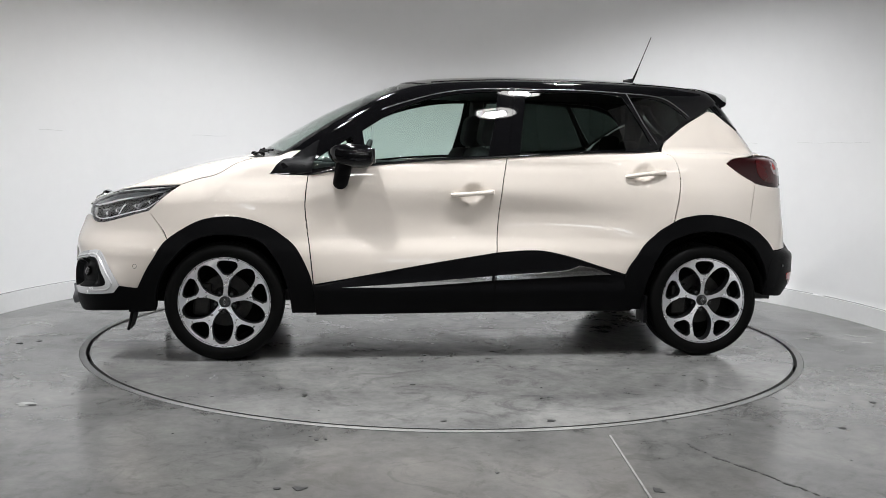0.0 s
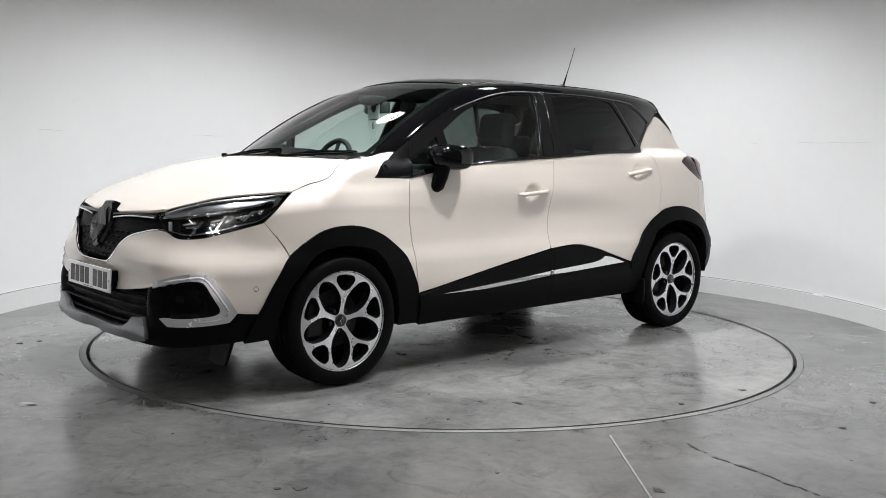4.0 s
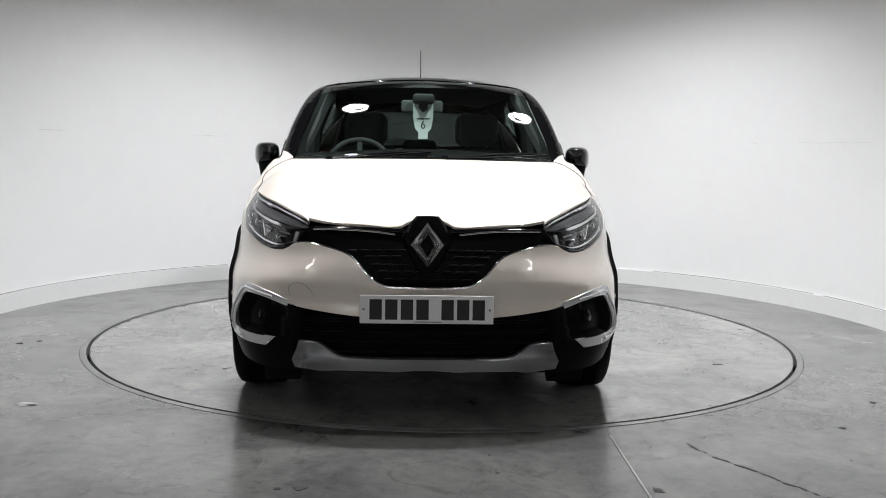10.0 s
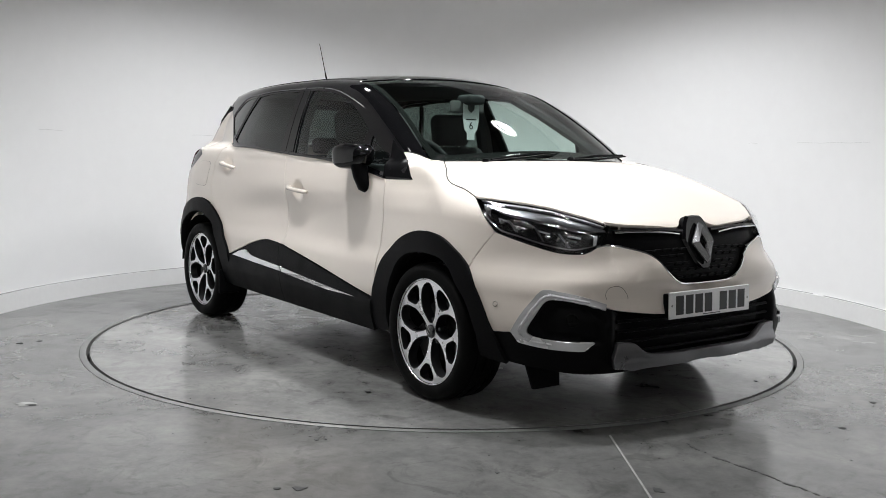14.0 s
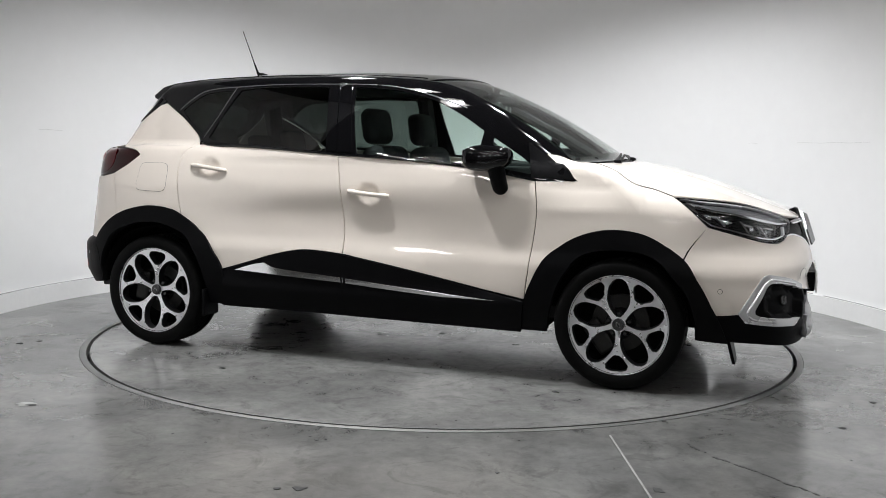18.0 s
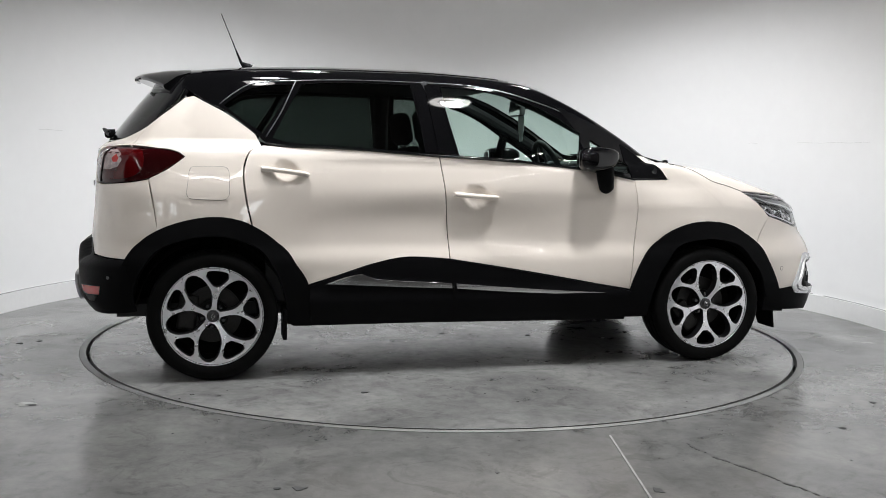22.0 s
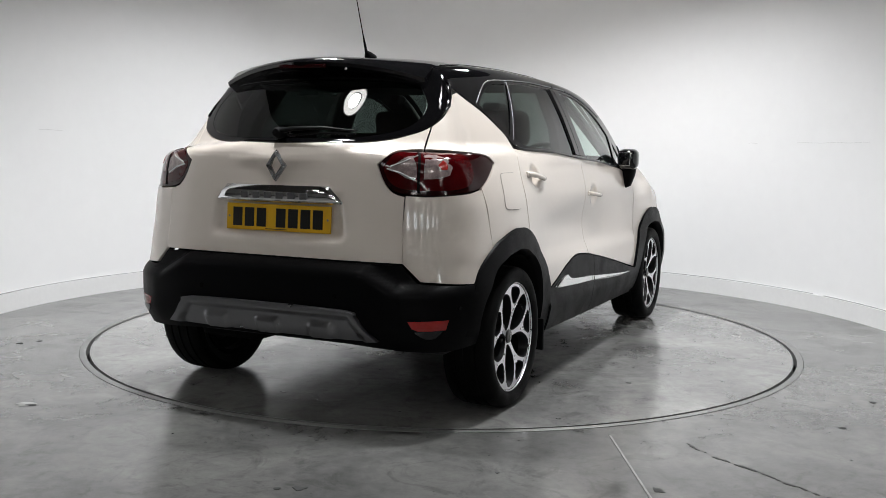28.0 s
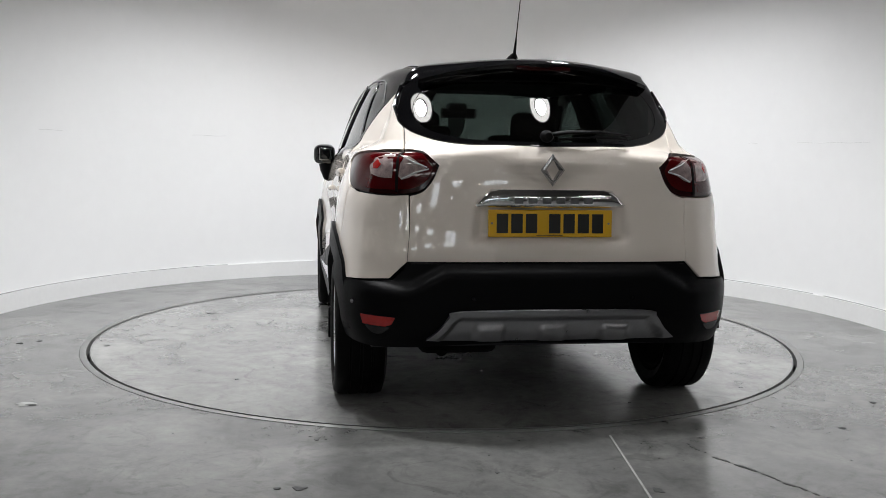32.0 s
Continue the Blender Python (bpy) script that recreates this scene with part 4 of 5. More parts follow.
# door mirrors
def door_mirror(s):
    bm = bmesh.new()
    bmesh.ops.create_uvsphere(bm, u_segments=28, v_segments=16, radius=1)
    for v in bm.verts:
        x, y, z = v.co
        e = 0.62
        f = lambda a: math.copysign(abs(a) ** e, a)
        x, y, z = f(x), f(y), f(z)
        taper = 1 - 0.18 * max(x, 0)
        lower = 1 - 0.10 * max(-z, 0)
        v.co = (0.645 + 0.120 * x * lower, 0.838 + 0.066 * y * taper - 0.02 * x, 1.083 + 0.064 * z * taper + 0.012 * x * 0.4)
    m = part("door_mirror", flip_y(bm, s), M_BLACK, fdoors[0 if s > 0 else 1], "gloss black door mirror", smooth=True, angle=80)
    st = bm_tube([(0.685, 0.832, 1.045), (0.695, 0.825, 0.985), (0.705, 0.812, 0.935), (0.705, 0.79, 0.925)], [0.050, 0.046, 0.040, 0.034], 14, True, 0.85)
    part("mirror_stem", flip_y(st, s), M_TRIM, m, smooth=True, angle=60)
    g = bm_box(0.533, 0.538, 0.798, 0.876, 1.045, 1.122, 0.002)
    bm_move(g, Matrix.Translation((0.528, 0.84, 1.085)) @ Matrix.Rotation(radians(14), 4, "Z") @ Matrix.Translation((-0.528, -0.84, -1.085)))
    part("mirror_glass", flip_y(g, s), M_CHROME, m)


both_sides(door_mirror)

# fuel flap on the driver's side
flap = [(-1.30, 1.022), (-1.245, 1.020), (-1.224, 0.998), (-1.222, 0.94), (-1.225, 0.885), (-1.25, 0.862), (-1.32, 0.862), (-1.395, 0.866), (-1.416, 0.885), (-1.412, 0.94), (-1.405, 1.0), (-1.385, 1.020)]
v, f, n = mirrored(*shell(xz(flap), SIDE, step=0.006, holes=(xz([(-1.318 + (x + 1.318) * 0.986, 0.942 + (z - 0.942) * 0.984) for x, z in flap]),), gap=0, off=0.0012, edge=0, grid=0.05))
mesh_ob("fuel_flap_seam", v, f, M_LINER, car, normals=n)
v, f, n = mirrored(*shell(xz([(-1.318 + (x + 1.318) * 0.986, 0.942 + (z - 0.942) * 0.984) for x, z in flap]), SIDE, step=0.006, gap=0, off=0.002, edge=0.004, grid=0.05))
mesh_ob("fuel_flap", v, f, M_PAINT, car, "rounded square fuel flap", normals=n)

# aerial
aer = part("aerial_base", bm_tube([(-1.085, 0, 1.548), (-1.115, 0, 1.566), (-1.135, 0, 1.580)], [0.030, 0.020, 0.007], 12), M_TRIM, car, smooth=True)
part("aerial_rod", bm_tube([(-1.133, 0, 1.578), (-1.155, 0, 1.63), (-1.165, 0, 1.655), (-1.240, 0, 1.842)], [0.0075, 0.005, 0.0028, 0.002], 8), M_TRIM, aer, "thin black aerial leaning back")

# roof joints
for s in (1, -1):
    P = settle(np.array([(x, s * 0.50, 1.53) for x in np.linspace(0.2, -1.35, 24)]))
    part("roof_moulding", bm_tube([tuple(p) for p in P], 0.006, 6, True, 0.5), M_TRIM, car)

# ----- front details -----
plate = part("number_plate", bm_box(-0.004, 0.004, -0.26, 0.26, -0.0555, 0.0555, 0.003), M_PLATEW, bump_ob, "white front plate with dark bars")
plate.matrix_basis = pose(2.178, 0, 0.499, 0, -2, 0)


def plate_bars(owner, face):
    y = -0.222
    for k in range(7):
        if k == 4:
            y += 0.037
        b = bm_box(face - 0.0008, face + 0.0008, y, y + 0.048, -0.040, 0.039, 0.0006, 1)
        part("dark_bar", b, M_INK, owner)
        y += 0.0605
    part("fine_line", bm_box(face - 0.0006, face + 0.0006, -0.05, 0.06, -0.0495, -0.0465), M_INK, owner)
    for yy in (-0.245, 0.245):
        part("screw", bm_move(bm_lathe([(0.0005, 0.0015), (0.004, 0.0012), (0.005, 0)], 10, "X"), Matrix.Translation((face, yy, 0.0))) if face > 0 else bm_move(bm_lathe([(0.0005, -0.0015), (0.004, -0.0012), (0.005, 0)], 10, "X"), Matrix.Translation((face, yy, 0.0))), M_STEEL, owner)


plate_bars(plate, 0.0045)
part("plate_holder", bm_box(2.13, 2.172, -0.25, 0.25, 0.45, 0.545, 0.006), M_TRIM, bump_ob)


def rhombus(h, w, t, d):
    """A hollow diamond frame in the yz plane, facing +x, with a bevelled ridge."""
    bm = bmesh.new()
    o = [(0, h / 2), (-w / 2, 0), (0, -h / 2), (w / 2, 0)]
    ring = []
    for sy, sz, x in ((1.0, 1.0, 0.0), (1 - t / 2, 1 - t * 0.38, d), (1 - t, 1 - t * 0.76, 0.0)):
        ring.append([bm.verts.new((x, y * sy, z * sz)) for y, z in o])
    for a, b in zip(ring, ring[1:]):
        for i in range(4):
            bm.faces.new((a[i], a[(i + 1) % 4], b[(i + 1) % 4], b[i]))
    bk = [[bm.verts.new((-0.008, v.co.y, v.co.z)) for v in ring[0]], [bm.verts.new((-0.008, v.co.y, v.co.z)) for v in ring[2]]]
    for i in range(4):
        j = (i + 1) % 4
        bm.faces.new((bk[0][i], bk[0][j], ring[0][j], ring[0][i]))
        bm.faces.new((ring[2][i], ring[2][j], bk[1][j], bk[1][i]))
        bm.faces.new((bk[1][i], bk[1][j], bk[0][j], bk[0][i]))
    return bm


# black shield behind the emblem
sh = bmesh.new()
outl = [(0.0, 0.852), (0.045, 0.850), (0.068, 0.825), (0.100, 0.760), (0.085, 0.730), (0.045, 0.660), (0.020, 0.640), (-0.020, 0.640), (-0.045, 0.660), (-0.085, 0.730), (-0.100, 0.760), (-0.068, 0.825), (-0.045, 0.850)]
front_ring = [sh.verts.new((2.112 - 0.34 * (z - 0.745), y * 0.88, z)) for y, z in outl]
mid_ring = [sh.verts.new((2.098 - 0.34 * (z - 0.745), y, 0.745 + (z - 0.745) * 1.04)) for y, z in outl]
back_ring = [sh.verts.new((2.03, y * 0.85, 0.745 + (z - 0.745) * 0.92)) for y, z in outl]
sh.faces.new(front_ring)
for i in range(len(outl)):
    j = (i + 1) % len(outl)
    sh.faces.new((front_ring[i], front_ring[j], mid_ring[j], mid_ring[i]))
    sh.faces.new((mid_ring[i], mid_ring[j], back_ring[j], back_ring[i]))
shield = part("emblem_shield", sh, M_BLACK, grille_ob, smooth=True, angle=25)
em = part("emblem", rhombus(0.180, 0.132, 0.58, 0.020), M_EMBLEM, grille_ob, "plain chrome diamond emblem")
em.matrix_basis = pose(2.127, 0, 0.746, 0, -19, 0)
# grille lines and mesh pieces
for s in (1, -1):
    P = settle(np.array([(2.06, s * y, z) for y, z in zip(np.linspace(0.125, 0.455, 12), np.linspace(0.757, 0.802, 12))]))
    P = P + gradient(P) * -0.002
    part("chrome_line", bm_tube([tuple(p) for p in P], 0.0045, 8, True, 0.8), M_CHROME, grille_ob)
    P = settle(np.array([(2.06, s * y, z) for y, z in zip(np.linspace(0.09, 0.455, 12), np.linspace(0.775, 0.812, 12))]))
    P = P + gradient(P) * -0.014
    part("upper_bar", bm_tube([tuple(p) for p in P], 0.012, 10, True, 0.8), M_BLACK, grille_ob, smooth=True)
gv = np.array([(p[1], p[2]) for p in grille])
for r, z in enumerate((0.718, 0.690, 0.662, 0.634, 0.606, 0.584)):
    for k in range(-9, 10):
        y = k * 0.05 + (0.025 if r % 2 else 0)
        q = np.array([(y - 0.018, z + 0.007), (y + 0.018, z + 0.007), (y - 0.018, z - 0.007), (y + 0.018, z - 0.007)])
        if inside(gv * np.array((0.95, 1)), q).all() and not (abs(y) < 0.10 and z > 0.64):
            p, n = on_skin(2.1, y, z, -0.024)
            b = bm_box(-0.006, 0.006, -0.020, 0.020, -0.006, 0.006, 0.003, 1)
            for v in b.verts:
                v.co.y += v.co.z * 0.8
            ob = part("grille_bar", b, M_TRIM, grille_ob)
            ob.matrix_basis = Matrix.Translation(p) @ Matrix.Rotation(math.atan2(n.y, n.x), 4, "Z")
edge_pts = [(x, y, z + 0.004) for x, y, z in GRILLE_EDGE]
for s in (1, -1):
    T = trace([*edge_pts, *[(*p, 1) for p in edge_pts[::-1]]], 0.02)
    P = settle(T[:len(T) // 2 + 1] * np.array((1, s, 1)))
    part("grille_edge", bm_tube([tuple(p) for p in P + gradient(P) * -0.004], 0.005, 8), M_CHROME, grille_ob, "thin chrome edge", smooth=True)

# intake slats, skid plate, fog lamps
for z in (0.445, 0.405, 0.362, 0.318):
    P = settle(np.array([(2.12, y, z) for y in np.linspace(-0.49, 0.49, 25)]))
    part("intake_slat", bm_tube([tuple(p) for p in P + gradient(P) * -0.026], 0.010, 8, True, 0.7), M_TRIM, bump_ob, smooth=True)
skid = sym([(2.14, 0, 0.302), (2.14, 0.20, 0.302), (2.12, 0.325, 0.310), (2.10, 0.38, 0.336), (2.13, 0.42, 0.358), (2.13, 0.499, 0.364, 1), (2.12, 0.505, 0.335), (2.10, 0.515, 0.300), (2.08, 0.50, 0.274, 1), (2.07, 0.40, 0.266), (2.10, 0.32, 0.268), (2.11, 0.16, 0.266), (2.11, 0.13, 0.264), (2.11, 0, 0.264)])
def skid_dish(p):
    y, z = np.abs(p[:, 1]), p[:, 2]
    wells = np.maximum(hump(y, 0.0, 0.12), hump(y, 0.42, 0.10))
    return -0.012 * np.clip(wells * 1.6 - 0.4, 0, 1) * np.clip((0.288 - z) / 0.014, 0, 1) + 0.018 * np.clip((0.322 - z) / 0.03, 0, 1)
panel("skid_plate", skid, WRAP_F, M_SILVER, bump_ob, off=0.012, edge=0.03, gap=0, grid=0.018, dish=skid_dish, label="satin silver front skid plate")
panel("fog_lamp_bezel", BEZ_O + BEZ_I, WRAP_F, M_BRIGHT, (bump_ob, bump_ob), both=True, off=0.008, edge=0.045, gap=0, grid=0.02, step=0.012, label="silver bracket round the fog lamp")
ridge = np.array([p[:3] for p in BEZ_O[1:9]]) * 0.45 + np.array([(2.08, 0.59, 0.508), (2.0, 0.69, 0.531), (1.965, 0.722, 0.528), (1.945, 0.74, 0.498), (1.915, 0.76, 0.44), (1.902, 0.766, 0.414), (1.915, 0.75, 0.393), (1.98, 0.68, 0.382)]) * 0.55
for k in (1, -1):
    T = trace([*[tuple(p) for p in ridge], *[(*p, 1) for p in ridge[::-1]]], 0.02)
    P = settle(T[:len(T) // 2 + 1] * np.array((1, k, 1)))
    part("bezel_ridge", bm_tube([tuple(p) for p in P + gradient(P) * 0.008], 0.007, 8, True, 0.8), M_BRIGHT, bump_ob, smooth=True)
for s in (1, -1):
    p, n = on_skin(2.03, s * 0.655, 0.455, -0.030)
    turn = n.to_track_quat("Y", "Z").to_matrix().to_4x4()
    fog = part("fog_lamp", bm_lathe([(0.001, 0.001), (0.010, 0.001), (0.018, 0.002), (0.022, 0.004), (0.026, 0.003), (0.027, -0.004)], 28), M_LINER, bump_ob, "small round fog lamp", smooth=True)
    fog.matrix_basis = Matrix.Translation(p) @ turn
    part("fog_glass", bm_lathe([(0.001, 0.006), (0.014, 0.0055), (0.022, 0.004)], 24), M_LENS, fog, smooth=True)
    for sx, sy, sz in ((1.76, 0.836, 0.498),):
        p, n = on_skin(sx, s * sy, sz, 0.0005)
        so = part("parking_sensor", bm_lathe([(0.001, 0.002), (0.009, 0.002), (0.0095, 0.0), (0.011, 0.0)], 20), M_PAINT, bump_ob, smooth=True)
        so.matrix_basis = Matrix.Translation(p) @ n.to_track_quat("Y", "Z").to_matrix().to_4x4()
        part("sensor_ring", bm_lathe([(0.0098, 0.0010), (0.0118, 0.0010)], 20), M_LINER, so)

# headlamp insides
def head_piece(name, pts, off, material, label="", edge=0.012):
    panel(name, pts, CORNER_F, material, heads, both=True, off=off, edge=edge, gap=0, grid=0.02, label=label)


def along(line, u):
    P = np.array([p[:3] for p in line])
    d = np.concatenate([[0], np.cumsum(np.linalg.norm(np.diff(P, axis=0), axis=1))])
    return np.array([np.interp(u * d[-1], d, P[:, k]) for k in range(3)])


LAMP_FLOOR = [(1.522, 0.756, 0.920), (1.614, 0.783, 0.849), *LAMP_LOW[::-1], (2.02, 0.52, 0.735), (2.028, 0.462, 0.800)]


def lamp_at(u, v, *sharp):
    """A place on the headlamp: u from its outer to its inner end, v from its top to its bottom edge."""
    p = along(LAMP_TOP, u) * (1 - v) + along(LAMP_FLOOR, 0.06 + 0.90 * u) * v
    return (*p, *sharp)


def lamp_strip(u0, u1, v0, v1, n=5, slant=0.0):
    us = [u0 + (u1 - u0) * k / (n - 1) for k in range(n)]
    up = [lamp_at(u, v0, *([1] if k in (0, n - 1) else [])) for k, u in enumerate(us)]
    low = [lamp_at(min(max(u + slant, 0.02), 0.98), v1, *([1] if k in (0, n - 1) else [])) for k, u in enumerate(us)]
    return up + low[::-1]


head_piece("inner_floor", lamp_strip(0.04, 0.96, 0.10, 0.92, 7), -0.046, M_BOWL, edge=0.0)
head_piece("light_guide", lamp_strip(0.05, 0.95, 0.075, 0.135, 9), -0.008, M_BRIGHT, "bright upper light guide")
head_piece("inner_brow", lamp_strip(0.10, 0.97, 0.16, 0.35, 9), -0.020, M_SILVER)
head_piece("chrome_line", lamp_strip(0.16, 0.97, 0.375, 0.415, 7), -0.010, M_CHROME)
head_piece("lower_guide", lamp_strip(0.16, 0.90, 0.855, 0.895, 7), -0.010, M_CHROME, "bright lower light guide")
head_piece("inner_guide", lamp_strip(0.885, 0.905, 0.50, 0.86, 2), -0.010, M_BRIGHT)
head_piece("outer_reflector", lamp_strip(0.07, 0.13, 0.30, 0.70, 3, 0.05), -0.018, M_CHROME)
for u, v0, v1, m in ((0.31, 0.50, 0.78, M_SILVER), (0.50, 0.50, 0.82, M_CHROME), (0.66, 0.52, 0.82, M_SILVER)):
    head_piece("reflector_fin", lamp_strip(u, u + 0.016, v0, v1, 2, 0.07), -0.026, m)
for u, v, m in ((0.24, 0.52, M_SILVER), (0.36, 0.60, M_BRIGHT), (0.53, 0.56, M_BRIGHT), (0.70, 0.62, M_SILVER), (0.72, 0.52, M_BRIGHT)):
    head_piece("reflector_shelf", lamp_strip(u, u + 0.08, v, v + 0.04, 2), -0.028, m)
for s in (1, -1):
    for u, v in ((0.27, 0.60), (0.40, 0.66), (0.60, 0.66), (0.72, 0.68)):
        q = lamp_at(u, v)
        p, n = on_skin(q[0], s * q[1], q[2], -0.034)
        bm = bmesh.new()
        bmesh.ops.create_uvsphere(bm, u_segments=18, v_segments=10, radius=0.013)
        bm_move(bm, Matrix.Translation(p))
        part("projector", bm, M_CHROME, heads[0 if s > 0 else 1], smooth=True)

# cover of the towing eye in the bumper
tow = [(2.10, -0.525, 0.520), (2.10, -0.545, 0.555), (2.10, -0.530, 0.583), (2.11, -0.485, 0.588), (2.12, -0.452, 0.560), (2.12, -0.430, 0.515)]
T = trace([*tow, *[(*p, 1) for p in tow[::-1]]], 0.01)
P = settle(T[:len(T) // 2 + 1])
part("tow_cover_seam", bm_tube([tuple(p) for p in P], 0.0007, 5), M_LINER, bump_ob)

# wipers
for pts in ([(1.215, -0.46, 1.066), (1.195, -0.25, 1.084), (1.165, 0.03, 1.108)], [(1.20, 0.10, 1.078), (1.175, 0.34, 1.085), (1.085, 0.615, 1.10)]):
    wi = part("wiper_arm", bm_tube(pts, [0.009, 0.008, 0.006], 8, True, 0.7), M_TRIM, car, "black windscreen wiper")
    a, b = Vector(pts[0]), Vector(pts[2])
    off = Vector((-0.02, 0, 0.004))
    part("wiper_blade", bm_tube([a + (b - a) * 0.12 + off, a + (b - a) * 0.55 + off + Vector((0.012, 0, 0.008)), b + off], 0.007, 6), M_TRIM, wi)
    part("wiper_pivot", bm_move(bm_lathe([(0.001, 0.018), (0.014, 0.015), (0.018, 0)], 14, "Z"), Matrix.Translation(pts[0])), M_TRIM, wi)

# ----- rear details -----
def spoiler_bm():
    bm = bmesh.new()
    rows = []
    for i in range(31):
        t = -1 + 2 * i / 30
        y = 0.508 * t
        c = abs(t) ** 1.4
        fx, tip = -1.40, -1.695 + 0.165 * c
        zt = 1.490 - 0.066 * abs(t) ** 2.4
        p0 = settle(np.array([(fx, y * 0.97, ROOF(fx) - 0.04 * t * t)]))[0]
        row = [(fx, p0[1], p0[2] + 0.003), (fx * 0.5 + tip * 0.5, y, (p0[2] + zt) / 2 + 0.010), (tip + 0.02, y, zt + 0.004), (tip, y, zt - 0.008), (tip + 0.004, y, zt - 0.024), (tip + 0.03, y, zt - 0.036), (-1.60 + 0.12 * c, y * 0.985, zt - 0.062), (-1.50 + 0.05 * c, y * 0.98, zt - 0.05)]
        rows.append([bm.verts.new(r) for r in row])
    for a, b in zip(rows, rows[1:]):
        for k in range(8):
            bm.faces.new((a[k], a[(k + 1) % 8], b[(k + 1) % 8], b[k]))
    bm.faces.new(rows[0])
    bm.faces.new(rows[-1][::-1])
    return bm


spo = part("spoiler", spoiler_bm(), M_BLACK, hatch_ob, "gloss black roof spoiler", smooth=True, angle=50)
part("high_brake_lamp", bm_box(-1.690, -1.674, -0.115, 0.115, 1.4545, 1.470, 0.003), M_DARKRED, spo, "thin dark red brake lamp")
for sd in (1, -1):
    P = settle(np.array([(-1.425, sd * 0.575, 1.395), (-1.455, sd * 0.603, 1.345), (-1.495, sd * 0.610, 1.300), (-1.55, sd * 0.604, 1.258)]))
    P = P + np.array((-0.006, 0, 0))
    part("spoiler_fin", bm_tube([tuple(p) for p in P], [0.008, 0.009, 0.008, 0.003], 10), M_BLACK, spo, smooth=True)
rw = part("rear_wiper", bm_tube([(-1.835, 0.02, 1.182), (-1.845, -0.06, 1.195), (-1.84, -0.20, 1.200), (-1.805, -0.345, 1.188)], [0.016, 0.014, 0.009, 0.005], 10, True, 0.7), M_TRIM, hatch_ob, "black tailgate wiper", smooth=True)
part("wiper_pivot", bm_move(bm_lathe([(0.001, -0.035), (0.016, -0.032), (0.024, -0.02), (0.026, 0.02)], 18, "X"), Matrix.Translation((-1.825, 0.015, 1.178))), M_TRIM, rw, smooth=True)
part("wiper_blade", bm_tube([(-1.835, -0.03, 1.168), (-1.832, -0.18, 1.178), (-1.80, -0.335, 1.175)], 0.005, 6), M_TRIM, rw)
re_ = part("emblem", rhombus(0.132, 0.100, 0.48, 0.016), M_EMBLEM, hatch_ob, "plain chrome diamond emblem")
re_.matrix_basis = Matrix.Translation(on_skin(-1.86, 0, 1.05, 0.018)[0]) @ Matrix.Rotation(math.pi, 4, "Z") @ Matrix.Rotation(radians(-4), 4, "Y")
gar = bmesh.new()
sec = [(0.0, 0.966), (-0.030, 0.962), (-0.046, 0.935), (-0.046, 0.905), (-0.030, 0.890), (0.0, 0.888)]
rows = []
for i in range(25):
    t = -1 + 2 * i / 24
    y = 0.350 * t
    k = 1 - max(abs(t) - 0.86, 0) / 0.14 * 0.75
    bx = -1.852 + 0.020 * abs(t) ** 2
    rows.append([gar.verts.new((bx + x * k, y * (1 - 0.14 * (z - 0.888) / 0.078), 0.897 + (z - 0.897) * k)) for x, z in sec])
for a, b in zip(rows, rows[1:]):
    for k in range(5):
        gar.faces.new((a[k], a[k + 1], b[k + 1], b[k]))
gar.faces.new(rows[0])
gar.faces.new(rows[-1][::-1])
garnish = part("garnish", gar, M_CHROME, hatch_ob, "chrome bar over the rear plate", smooth=True, angle=50)
for k in range(6):
    part("letter_block", bm_box(-1.901, -1.893, -0.165 + k * 0.058, -0.165 + k * 0.058 + 0.036, 0.907, 0.934, 0.002, 1), M_SILVER, garnish)
rp = part("number_plate", bm_box(-0.004, 0.004, -0.26, 0.26, -0.0555, 0.0555, 0.003), M_PLATEY, hatch_ob, "yellow rear plate with dark bars")
rp.matrix_basis = pose(-1.862, 0, 0.825, 0, 3, 0)
plate_bars(rp, -0.0045)

# tail lamp pieces
def lamp_piece(name, pts, off, material, label=""):
    panel(name, pts, CORNER_R, material, tails, both=True, off=off, edge=0.003, gap=0, grid=0.02, label=label)


lamp_piece("red_lens", [(-1.63, 0.715, 1.092), (-1.72, 0.62, 1.098), (-1.80, 0.51, 1.068), (-1.82, 0.485, 1.045), (-1.832, 0.505, 0.998), (-1.815, 0.555, 0.962), (-1.75, 0.665, 0.948), (-1.67, 0.725, 0.955), (-1.62, 0.745, 0.985), (-1.605, 0.745, 1.04)], -0.002, M_RED, "deep red inner lens")
lamp_piece("clear_insert", [(-1.762, 0.578, 1.049), (-1.80, 0.520, 1.042), (-1.818, 0.500, 1.033, 1), (-1.800, 0.540, 1.018), (-1.785, 0.565, 0.999), (-1.768, 0.587, 0.989), (-1.758, 0.594, 1.001, 1)], -0.0005, M_CLEARLAMP, "clear reversing lamp insert")
lamp_piece("clear_insert", [(-1.738, 0.606, 1.045, 1), (-1.71, 0.640, 1.045), (-1.688, 0.668, 1.035), (-1.680, 0.680, 1.018), (-1.690, 0.672, 1.001), (-1.715, 0.648, 0.992), (-1.745, 0.612, 0.992, 1)], -0.0005, M_CLEARLAMP, "clear indicator insert")
lamp_piece("bulb_cap", [(-1.700, 0.655, 1.028), (-1.690, 0.667, 1.021), (-1.693, 0.664, 1.011), (-1.705, 0.650, 1.010), (-1.712, 0.641, 1.018)], 0.001, M_REDB)
lamp_piece("lamp_split", [(-1.746, 0.597, 1.118, 1), (-1.752, 0.590, 1.118, 1), (-1.762, 0.598, 0.936, 1), (-1.756, 0.606, 0.936, 1)], 0.0, M_LINER)
